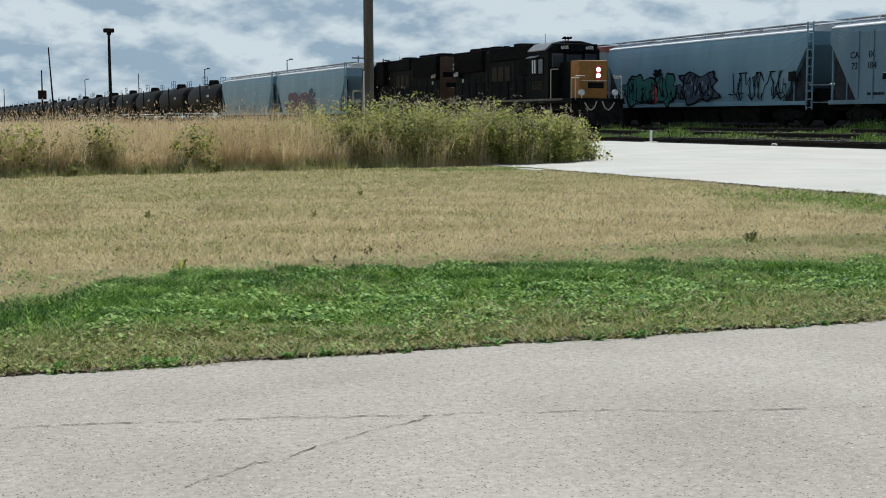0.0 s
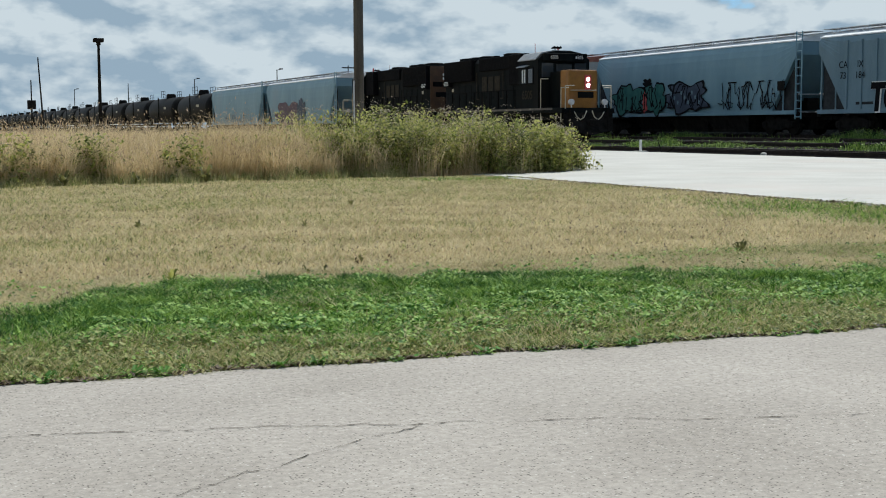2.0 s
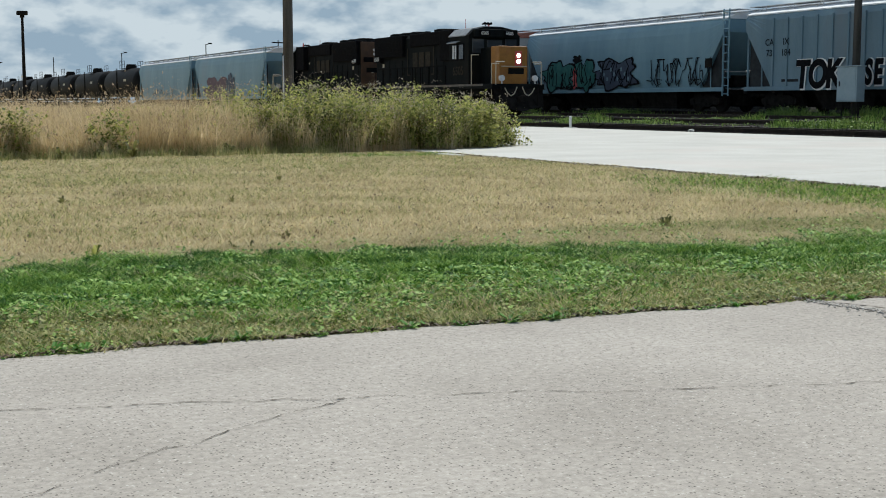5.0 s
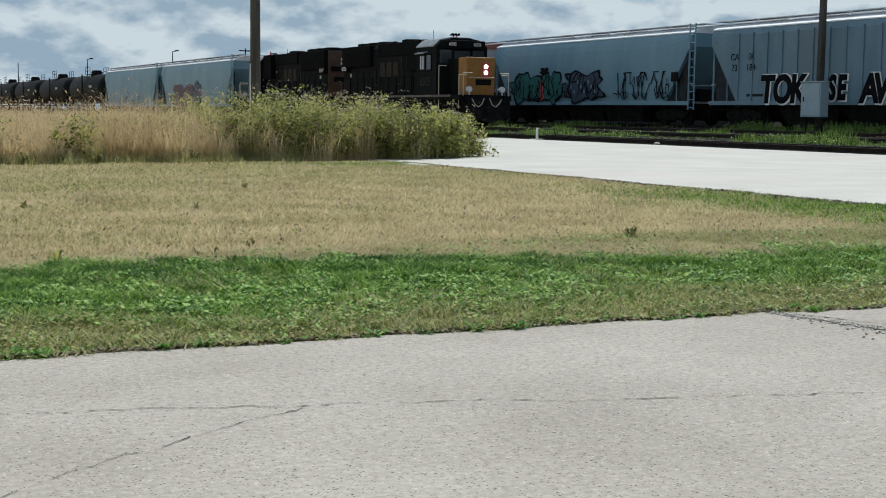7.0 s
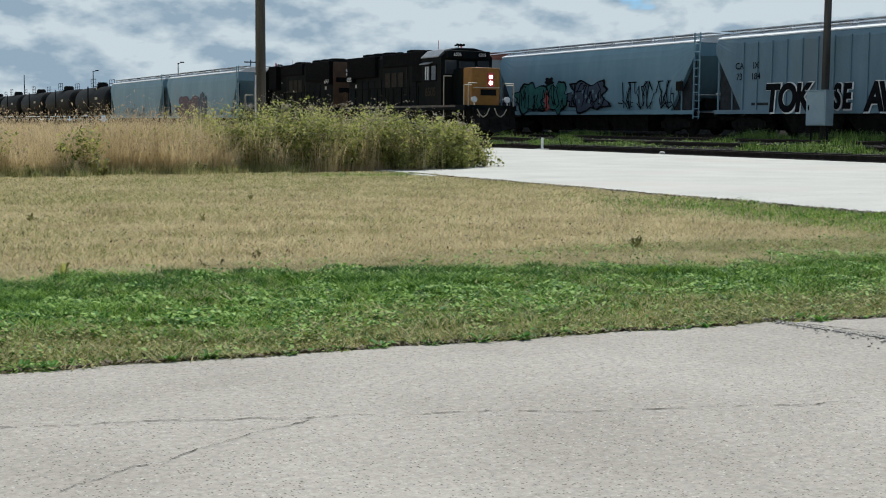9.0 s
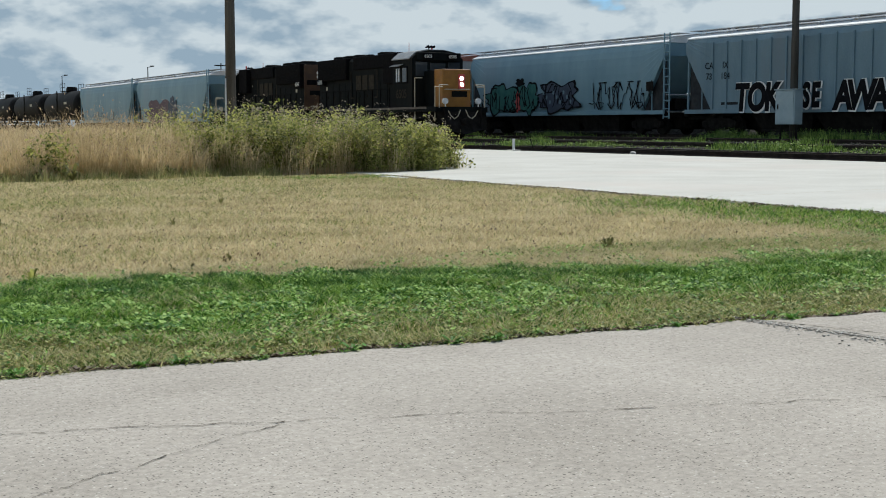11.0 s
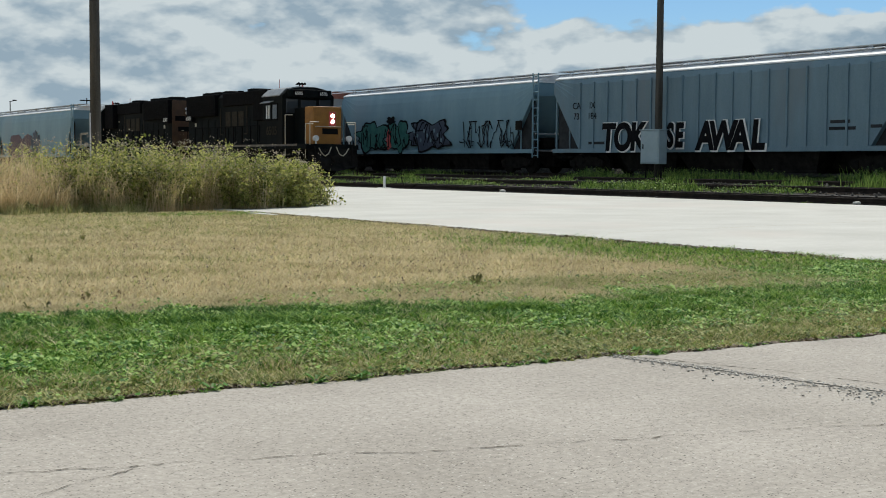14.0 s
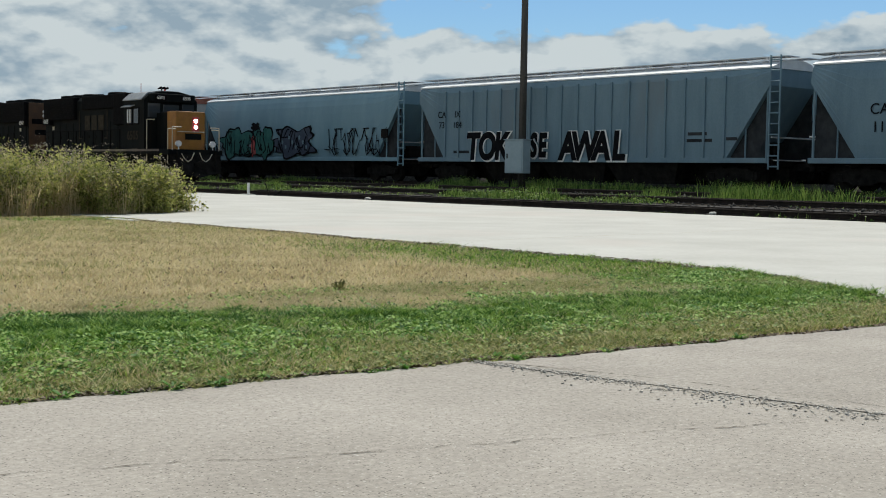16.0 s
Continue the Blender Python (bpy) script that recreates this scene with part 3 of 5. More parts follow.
# ---- rolling stock ----
def wheelset_truck(parent, y, axles, gauge=0.72, r=0.46, spread=1.78):
    """A bogie with its side frames and wheels."""
    bm = bmesh.new()
    half = spread * (axles - 1) / 2
    for sx in (-1, 1):
        x = sx * 1.02
        prof = [(-half - 0.3, 0.62), (-half - 0.25, 0.38), (-half + 0.25, 0.36), (-half + 0.55, 0.24), (half - 0.55, 0.24), (half - 0.25, 0.36), (half + 0.25, 0.38), (half + 0.3, 0.62), (half - 0.3, 0.78), (-half + 0.3, 0.78)]
        a = [bm.verts.new((x - 0.09, py, pz)) for py, pz in prof]
        b = [bm.verts.new((x + 0.09, py, pz)) for py, pz in prof]
        bm.faces.new(a), bm.faces.new(b[::-1])
        for i in range(len(prof)):
            j = (i + 1) % len(prof)
            bm.faces.new((a[i], b[i], b[j], a[j]))
        for k in range(axles):
            box(bm, x - 0.16 * sx, x + 0.14 * sx, -half + k * spread - 0.14, -half + k * spread + 0.14, 0.33, 0.62, 0.02)
    box(bm, -1.0, 1.0, -0.2, 0.2, 0.5, 0.85)
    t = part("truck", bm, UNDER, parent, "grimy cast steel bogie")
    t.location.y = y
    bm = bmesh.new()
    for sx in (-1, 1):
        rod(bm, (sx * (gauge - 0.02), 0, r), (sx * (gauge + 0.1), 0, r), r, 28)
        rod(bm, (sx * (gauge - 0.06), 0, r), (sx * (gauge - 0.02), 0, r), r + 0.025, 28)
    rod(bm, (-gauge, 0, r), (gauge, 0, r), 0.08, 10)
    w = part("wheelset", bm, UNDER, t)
    w.location.y = -half
    for k in range(1, axles):
        again(w, y=-half + k * spread, parent=t)
    return t


def ladder(bm, x, y, z0, z1, w=0.42, axis="y", step=0.38):
    for s in (-1, 1):
        a = (x, y + s * w / 2) if axis == "y" else (x + s * w / 2, y)
        rod(bm, (*a, z0), (*a, z1), 0.035, 6)
    z = z0 + 0.1
    while z < z1:
        a, b = ((x, y - w / 2, z), (x, y + w / 2, z)) if axis == "y" else ((x - w / 2, y, z), (x + w / 2, y, z))
        rod(bm, a, b, 0.026, 6)
        z += step
    return bm


def coupler(parent, y, sign):
    bm = bmesh.new()
    box(bm, -0.12, 0.12, y, y + sign * 0.55, 0.72, 0.98, 0.02)
    box(bm, -0.2, 0.16, y + sign * 0.5, y + sign * 0.75, 0.68, 1.02, 0.04)
    return part("coupler", bm, UNDER, parent)


def hopper_section(kind, z):
    """Half width of a hopper body at height z."""
    if kind == "ribbed":
        return float(np.interp(z, [1.0, 4.2, 4.43, 4.66], [1.52, 1.52, 1.36, 0.02]))
    return float(np.interp(z, [1.0, 1.5, 2.3, 3.2, 3.8, 4.2, 4.43, 4.66], [1.46, 1.53, 1.57, 1.56, 1.51, 1.43, 1.3, 0.02]))


def covered_hopper(y0, length, kind, paint, roof_paint, label, x=40.5, z=0.72, slope=1.9, group="covered hopper cars", detail=True):
    """A covered grain hopper, its near end at y0, on the rail at height z."""
    c = thing("covered_hopper_car", x, y0, z, label, "hopper car", group)
    L = length
    zs_full = [1.05, 1.3, 1.6, 2.0, 2.5, 3.0, 3.4, 3.8, 4.1, 4.3, 4.43]
    stations = [(0.0, 3.75), (slope, 1.05), (L / 2, 1.05), (L - slope, 1.05), (L, 3.75)]
    bm = bmesh.new()
    rings = []
    for y, low in stations:
        zs = [low + (4.43 - low) * (v - 1.05) / 3.38 for v in zs_full]
        right = [(hopper_section(kind, v), v) for v in zs]
        rings.append([bm.verts.new((-a, y, b)) for a, b in right] + [bm.verts.new((a, y, b)) for a, b in right[::-1]])
    k = len(rings[0])
    for a, b in zip(rings, rings[1:]):
        for i in range(k):
            if i == k // 2 - 1:
                continue
            bm.faces.new((a[i], a[(i + 1) % k], b[(i + 1) % k], b[i]))
    bm.faces.new(rings[0]), bm.faces.new(rings[-1][::-1])
    part("body", bm, paint, c)
    # roof sheet, overhanging the side a little; ROOF carries the sunlit brightness in its colour
    e = hopper_section(kind, 4.4) + 0.04
    bm = bmesh.new()
    sweep(bm, [(-e, 4.38), (e, 4.38), (e, 4.43), (0.8, 4.66), (0.35, 4.73), (-0.35, 4.73), (-0.8, 4.66), (-e, 4.43)], [(-0.05, 1, 0), (L + 0.05, 1, 0)])
    part("roof", bm, roof_paint, c, "roof sheet coloured pale for the sunlight on it" if roof_paint is ROOF else "roof edge blotched with red rust")
    # end slope sheets, the shade of their recess put into a dark colour
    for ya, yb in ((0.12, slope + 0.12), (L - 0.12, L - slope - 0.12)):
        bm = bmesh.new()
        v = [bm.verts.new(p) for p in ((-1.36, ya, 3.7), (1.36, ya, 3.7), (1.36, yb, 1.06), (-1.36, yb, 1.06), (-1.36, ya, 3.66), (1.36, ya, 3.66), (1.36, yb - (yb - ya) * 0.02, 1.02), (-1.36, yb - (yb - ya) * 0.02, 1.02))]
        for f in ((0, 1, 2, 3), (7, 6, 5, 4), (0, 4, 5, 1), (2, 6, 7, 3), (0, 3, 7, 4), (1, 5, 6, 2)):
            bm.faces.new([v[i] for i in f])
        part("slope_sheet", bm, DARKSHEET, c, "slope sheet at the car's end, coloured dark for the recess shade")
        # dark web added across the open recess as its shade, and the posts before it
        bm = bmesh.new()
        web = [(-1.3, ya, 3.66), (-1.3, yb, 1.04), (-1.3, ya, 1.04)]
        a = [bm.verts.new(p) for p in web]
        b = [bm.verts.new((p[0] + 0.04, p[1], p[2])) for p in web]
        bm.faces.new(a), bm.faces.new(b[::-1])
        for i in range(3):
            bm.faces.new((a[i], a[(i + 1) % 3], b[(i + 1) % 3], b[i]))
        web = part("bulkhead", bm, DARKSHEET, c, "added dark panel for the shade in the end recess")
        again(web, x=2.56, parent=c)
        bm = bmesh.new()
        rod(bm, (-1.42, ya, 1.05), (-1.42, ya, 3.8), 0.05, 6)
        post = part("corner_post", bm, paint, c)
        again(post, x=2.84, parent=c)
        bm = bmesh.new()
        rod(bm, (-1.4, (ya + yb) / 2, 1.05), (-1.4, (ya + yb) / 2, 2.3), 0.035, 6)
        post = part("brace", bm, paint, c)
        again(post, x=2.8, parent=c)
    # side sill
    bm = bmesh.new()
    for sx in (-1, 1):
        box(bm, sx * 1.44, sx * 1.56, 0.0, L, 0.97, 1.16, 0.015)
    part("side_sill", bm, paint, c)
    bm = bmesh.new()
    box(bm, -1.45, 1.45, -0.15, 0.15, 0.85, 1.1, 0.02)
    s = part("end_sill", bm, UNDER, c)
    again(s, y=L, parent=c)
    # sill made extra deep to block the light seen under the car
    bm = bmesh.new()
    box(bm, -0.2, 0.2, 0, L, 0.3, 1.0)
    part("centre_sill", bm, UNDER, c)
    if kind == "ribbed":
        bm = bmesh.new()
        box(bm, -0.035, 0.035, -0.045, 0.045, -1.52, 1.5, 0.01)
        rib = part("rib", bm, paint, c)
        count = 18
        for sx in (-1, 1):
            for i in range(count):
                y = slope + 0.05 + (L - 2 * slope - 0.1) * i / (count - 1)
                if sx == -1 and i == 0:
                    rib.matrix_basis = pose(-1.545, y, 2.68)
                else:
                    again(rib, sx * 1.545, y, 2.68, c)
    # running boards with their brackets
    bm = bmesh.new()
    for xa in (-1.0, 0.25):
        box(bm, xa, xa + 0.75, -0.35, L + 0.35, 4.8, 4.83)
    part("running_board", bm, STEEL, c, "galvanised walkway along the roof")
    bm = bmesh.new()
    rod(bm, (-1.02, 0, 4.5), (-1.02, 0, 4.81), 0.022, 6)
    rod(bm, (-1.02, 0.05, 4.81), (-1.02, 0.45, 4.56), 0.018, 6)
    br = part("bracket", bm, STEEL, c)
    br.location.y = 0.4
    nb = 11
    for i in range(1, nb):
        again(br, y=0.4 + (L - 1.2) * i / (nb - 1), parent=c)
    for i in range(nb):
        again(br, x=2.04, y=0.4 + (L - 1.2) * i / (nb - 1), parent=c)
    bm = bmesh.new()
    box(bm, -0.24, 0.24, -0.8, 0.8, 4.68, 4.79, 0.03)
    h = part("roof_hatch", bm, roof_paint, c)
    h.location.y = L * 0.14
    for i in range(1, 5):
        again(h, y=L * (0.14 + 0.18 * i), parent=c)
    # ladders and end platforms
    for y, sx in ((-0.3, -1), (L + 0.3, 1)):
        for _ in (0,):
            bm = bmesh.new()
            ladder(bm, sx * 1.6, y, 0.75, 4.8)
            part("ladder", bm, paint, c, "steel corner ladder beyond the body end")
    for y, sg in ((-0.05, -1), (L + 0.05, 1)):
        bm = bmesh.new()
        rod(bm, (-1.4, y, 1.9), (1.4, y, 1.9), 0.03, 6)
        box(bm, -1.4, 1.4, y, y + sg * 0.3, 1.06, 1.1)
        part("end_platform", bm, STEEL, c)
    # discharge gates, widened and deepened to keep the space under the car dark
    bm = bmesh.new()
    top = [bm.verts.new(p) for p in ((-1.3, -1.9, 1.02), (1.3, -1.9, 1.02), (1.3, 1.9, 1.02), (-1.3, 1.9, 1.02))]
    bot = [bm.verts.new(p) for p in ((-1.0, -1.5, 0.26), (1.0, -1.5, 0.26), (1.0, 1.5, 0.26), (-1.0, 1.5, 0.26))]
    for i in range(4):
        bm.faces.new((top[i], top[(i + 1) % 4], bot[(i + 1) % 4], bot[i]))
    bm.faces.new(bot), bm.faces.new(top[::-1])
    box(bm, -1.05, 1.05, -1.55, 1.55, 0.14, 0.26, 0.02)
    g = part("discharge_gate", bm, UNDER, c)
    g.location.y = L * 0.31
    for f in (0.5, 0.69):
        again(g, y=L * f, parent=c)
    for y in (1.9, L - 1.9):
        wheelset_truck(c, y, 2)
    coupler(c, -0.1, -1), coupler(c, L + 0.1, 1)
    bm = bmesh.new()
    rod(bm, (0, 1.0, 1.4), (0, 2.2, 1.4), 0.22, 14)
    box(bm, -0.35, 0.35, 0.6, 0.9, 1.2, 1.75, 0.02)
    part("brake_cylinder", bm, UNDER, c)
    return c


def strokes(name, parent, x, y0, y1, z0, z1, count, width, material, seed, label=""):
    """Loose sprayed strokes: bent flat bars between two heights, on a side that faces -x."""
    r = random.Random(seed)
    for i in range(count):
        bm = bmesh.new()
        y = y1 - (y1 - y0) * (i + 0.5) / count
        pts = [(y + r.uniform(-0.25, 0.25), z0 + (z1 - z0) * r.uniform(0.0, 0.25))]
        for _ in range(r.randint(2, 5)):
            pts.append((pts[-1][0] + r.uniform(-0.35, 0.35), min(z1, max(z0, pts[-1][1] + r.uniform(-0.5, 1.0) * (z1 - z0) * 0.7))))
        for (ya, za), (yb, zb) in zip(pts, pts[1:]):
            d = Vector((0, yb - ya, zb - za))
            if d.length < 0.05:
                continue
            nrm = Vector((0, -d.z, d.y)).normalized() * width * r.uniform(0.5, 1.1) / 2
            e = d.normalized() * width * 0.3
            a, b = Vector((x, ya, za)) - e, Vector((x, yb, zb)) + e
            v = [bm.verts.new(p) for p in (a + nrm, b + nrm, b - nrm, a - nrm)]
            v += [bm.verts.new(p.co + Vector((0.006, 0, 0))) for p in v[:4]]
            for f in ((0, 1, 2, 3), (7, 6, 5, 4), (0, 4, 5, 1), (1, 5, 6, 2), (2, 6, 7, 3), (3, 7, 4, 0)):
                bm.faces.new([v[k] for k in f])
        x -= 0.0004
        part(name, bm, material, parent, label if i == 0 else "")


def blotch(name, parent, x, y, z, ry, rz, material, seed, label="", bumps=5, amp=0.16):
    """A flat sprayed patch with a lobed outline."""
    r = random.Random(seed)
    ph = [r.uniform(0, 6.28) for _ in range(4)]
    bm = bmesh.new()
    ring = []
    for i in range(48):
        a = i / 48 * 2 * math.pi
        k = 1 + amp * math.sin(bumps * a + ph[0]) + amp * 0.6 * math.sin((bumps + 4) * a + ph[1]) + amp * 0.4 * math.sin(13 * a + ph[2])
        q = abs(math.cos(a)) ** 4 + abs(math.sin(a)) ** 4
        ring.append((y + ry * k * math.cos(a) / q ** 0.25, z + rz * k * math.sin(a) / q ** 0.25))
    f = [bm.verts.new((x, a, b)) for a, b in ring]
    g = [bm.verts.new((x + 0.005, a, b)) for a, b in ring]
    bm.faces.new(f), bm.faces.new(g[::-1])
    for i in range(48):
        bm.faces.new((f[i], f[(i + 1) % 48], g[(i + 1) % 48], g[i]))
    return part(name, bm, material, parent, label)


# parked string on the far track
hop_d = covered_hopper(7.2, 19.5, "smooth", GREY, ROOF, "grey smooth-sided covered hopper car with stencilled marks")
writing("reporting_mark", "CAIX", 0.52, -1.6, 16.5, 2.62, INK, hop_d)
writing("reporting_mark", "1137", 0.52, -1.6, 16.5, 2.02, INK, hop_d)
hop_c = covered_hopper(28.4, 19.9, "ribbed", GREY, ROOF, "pale grey ribbed hopper car with black and white graffiti")
hop_b = covered_hopper(49.9, 18.7, "smooth", BLUE, ROOF, "pale blue smooth-sided hopper car with teal and black graffiti")
hop_a = covered_hopper(70.3, 19.0, "ribbed", BUFF, RUSTY, "dusty ribbed hopper car with a rust-red roof edge and graffiti")
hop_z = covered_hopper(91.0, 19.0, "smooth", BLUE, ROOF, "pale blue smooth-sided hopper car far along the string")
hop_y = covered_hopper(111.5, 19.0, "smooth", GREY, ROOF, "grey smooth-sided hopper car far along the string")
hop_x = covered_hopper(132.0, 19.0, "smooth", BLUE, ROOF, "faded blue hopper car at the far end of the string")

# added row, itself unseen, that blocks the bright view under the parked cars
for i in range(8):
    copy_thing(hop_z, pose(UNSEEN_ROW_X, -12.0 + 20.6 * i, 0.72))

for txt, dz, dy in (("CA", 2.98, 18.15), ("IX", 2.98, 17.05), ("73", 2.5, 18.15), ("184", 2.5, 17.05)):
    writing("reporting_mark", txt, 0.42, -1.585, dy, dz, INK, hop_c)
for txt, y, size, wide, zz in (("TOK", 15.0, 1.62, 0.86, 1.08), ("SE", 11.75, 1.35, 0.66, 1.2), ("AWAL", 8.55, 1.56, 0.88, 1.08)):
    step = size * wide * (0.69 if len(txt) != 2 else 0.62)
    for i, ch in enumerate(txt):
        yc = y - (i - (len(txt) - 1) / 2) * step
        writing("graffiti_shadow", ch, size * 1.06, -1.582 - i * 0.001, yc - 0.06, zz - 0.02, WHITE, hop_c, shear=0.1, bold=0.09, wide=wide, label="white outline of a graffiti letter")
        writing("graffiti", ch, size, -1.592 - i * 0.001, yc, zz + 0.03, INK, hop_c, shear=0.1, bold=0.07, wide=wide, label="black sprayed block letter")
for y, zz, w in ((3.2, 2.0, 0.9), (3.1, 1.75, 1.2), (1.6, 1.8, 0.5), (16.8, 1.35, 1.1), (14.8, 2.0, 0.7)):
    bm = bmesh.new()
    box(bm, -1.53, -1.525, y - w / 2, y + w / 2, zz, zz + 0.12)
    part("stencil", bm, DARKSHEET, hop_c, "small unreadable stencil")

# graffiti on the blue car, from its far end to its near end
for y, zz, ry, rz_, m, sd in ((14.9, 1.95, 1.5, 0.7, TEAL, 1), (12.1, 1.95, 1.0, 0.72, TEAL, 5)):
    blotch("graffiti", hop_b, -1.594, y, zz, ry * 1.12, rz_ * 1.13, INK, sd, "black sprayed outline")
    blotch("graffiti", hop_b, -1.60, y, zz, ry, rz_, m, sd, "teal sprayed bubble shape")
strokes("graffiti", hop_b, -1.606, 11.2, 16.3, 1.3, 2.6, 20, 0.08, INK, 11, "black sprayed outline strokes")
blotch("graffiti", hop_b, -1.604, 12.9, 2.85, 0.42, 0.2, INK, 9, "black sprayed hat shape")
blotch("graffiti", hop_b, -1.608, 13.1, 1.75, 0.22, 0.5, RED, 4, "red sprayed bar")
blotch("graffiti", hop_b, -1.594, 9.1, 1.95, 1.88, 0.77, INK, 7, "black sprayed outline")
blotch("graffiti", hop_b, -1.60, 9.1, 1.95, 1.7, 0.68, VIOLET, 7, "dark violet bubble lettering")
strokes("graffiti", hop_b, -1.606, 7.5, 10.7, 1.35, 2.65, 13, 0.08, INK, 17, "black sprayed outline strokes")
for i in range(9):
    blotch("graffiti", hop_b, -1.618, 7.8 + i * 0.33, 1.7 + 0.5 * ((i * 7) % 3) / 2, 0.08, 0.1, GREY, 20 + i, "pale sprayed dots")
strokes("graffiti", hop_b, -1.602, 1.0, 6.0, 1.25, 2.6, 24, 0.06, INK, 23, "thin black scrawl")
strokes("graffiti", hop_b, -1.602, 16.4, 18.2, 1.5, 2.0, 5, 0.05, INK, 29, "thin black scrawl")
bm = bmesh.new()
box(bm, -1.63, -1.57, 0.75, 1.25, 2.1, 2.55, 0.01)
part("placard", bm, UNDER, hop_b, "dark metal placard holder")
strokes("graffiti", hop_a, -1.59, 10.5, 14.5, 1.15, 2.5, 14, 0.12, INK, 31, "black sprayed letters on the ribs")
strokes("graffiti", hop_a, -1.59, 4.0, 9.5, 1.15, 2.2, 14, 0.09, INK, 37, "thin black sprayed letters")

# headway train: its cars behind the two locomotives
TR_X, TR_Z = 32.2, 0.5
NOSE_Y = 56.6
tr_a = covered_hopper(93.3, 19.5, "smooth", BLUE, ROOF, "pale blue hopper car coupled behind the second locomotive", TR_X, TR_Z, group="cars of the engine's train")
tr_b = covered_hopper(114.2, 20.0, "smooth", BLUE, ROOF, "pale blue hopper car ahead of the tank cars", TR_X, TR_Z, group="cars of the engine's train")
blotch("graffiti", tr_a, -1.61, 12.6, 1.75, 3.2, 0.95, MAROON, 41, "dark maroon graffiti panel")
blotch("graffiti", tr_a, -1.612, 8.6, 1.8, 1.0, 1.1, VIOLET, 43, "dark violet graffiti panel")
strokes("graffiti", tr_b, -1.61, 6.0, 13.5, 1.2, 1.9, 12, 0.1, VIOLET, 47, "faint violet scrawl")


def tank_car(y0, x=TR_X, z=TR_Z, L=17.0):
    c = thing("tank_car", x, y0, z, "black tank car with dome platform on the yard track", "tank car", "black tank cars")
    bm = bmesh.new()
    r, n = 1.56, 30
    prof = [(0.35, 0.25), (0.45, 0.8), (0.7, 1.25), (1.05, 1.49), (1.4, r), (L - 1.4, r), (L - 1.05, 1.49), (L - 0.7, 1.2), (L - 0.45, 0.8), (L - 0.35, 0.25)]
    rings = [[bm.verts.new((q * math.cos(a * 2 * math.pi / n), y, 2.84 + q * math.sin(a * 2 * math.pi / n))) for a in range(n)] for y, q in prof]
    for a, b in zip(rings, rings[1:]):
        for i in range(n):
            bm.faces.new((a[i], a[(i + 1) % n], b[(i + 1) % n], b[i]))
    bm.faces.new(rings[0]), bm.faces.new(rings[-1][::-1])
    part("tank", bm, TANK, c, smooth=True)
    bm = bmesh.new()
    rod(bm, (0, L / 2, 4.3), (0, L / 2, 4.75), 0.6, 18)
    rod(bm, (0, L / 2, 4.75), (0, L / 2, 4.88), 0.5, 18)
    part("dome", bm, TANK, c)
    bm = bmesh.new()
    box(bm, -1.0, 1.0, L / 2 - 1.2, L / 2 + 1.2, 4.38, 4.42)
    for sx in (-1, 1):
        for dy in (-1.2, 0, 1.2):
            rod(bm, (sx, L / 2 + dy, 4.4), (sx, L / 2 + dy, 5.2), 0.025, 6)
        for zz in (4.8, 5.2):
            rod(bm, (sx, L / 2 - 1.2, zz), (sx, L / 2 + 1.2, zz), 0.025, 6)
    part("platform", bm, UNDER, c, "steel platform with handrails")
    bm = bmesh.new()
    ladder(bm, -1.62, L / 2, 1.0, 4.4)
    part("ladder", bm, UNDER, c)
    bm = bmesh.new()
    box(bm, -1.3, 1.3, 0, 1.6, 0.95, 1.2, 0.02)
    for sx in (-1, 1):
        box(bm, sx * 1.05, sx * 1.25, 0.8, 1.6, 1.18, 2.1, 0.03)
        rod(bm, (sx * 1.28, 0.05, 2.2), (sx * 1.28, 1.6, 2.2), 0.025, 6)
        rod(bm, (sx * 1.28, 0.05, 1.1), (sx * 1.28, 0.05, 2.2), 0.025, 6)
    stub = part("stub_sill", bm, UNDER, c)
    again(stub, y=L, parent=c, rz=180)
    bm = bmesh.new()
    box(bm, -1.58, -1.565, 4.2, 5.4, 2.95, 3.2)
    part("stencil", bm, PALE, c, "small pale unreadable stencil")
    for y in (1.7, L - 1.7):
        wheelset_truck(c, y, 2)
    coupler(c, 0, -1), coupler(c, L, 1)
    return c


first_tank = tank_car(136.0)
for i in range(1, 22):
    copy_thing(first_tank, pose(TR_X, 136.0 + 18.4 * i, TR_Z))


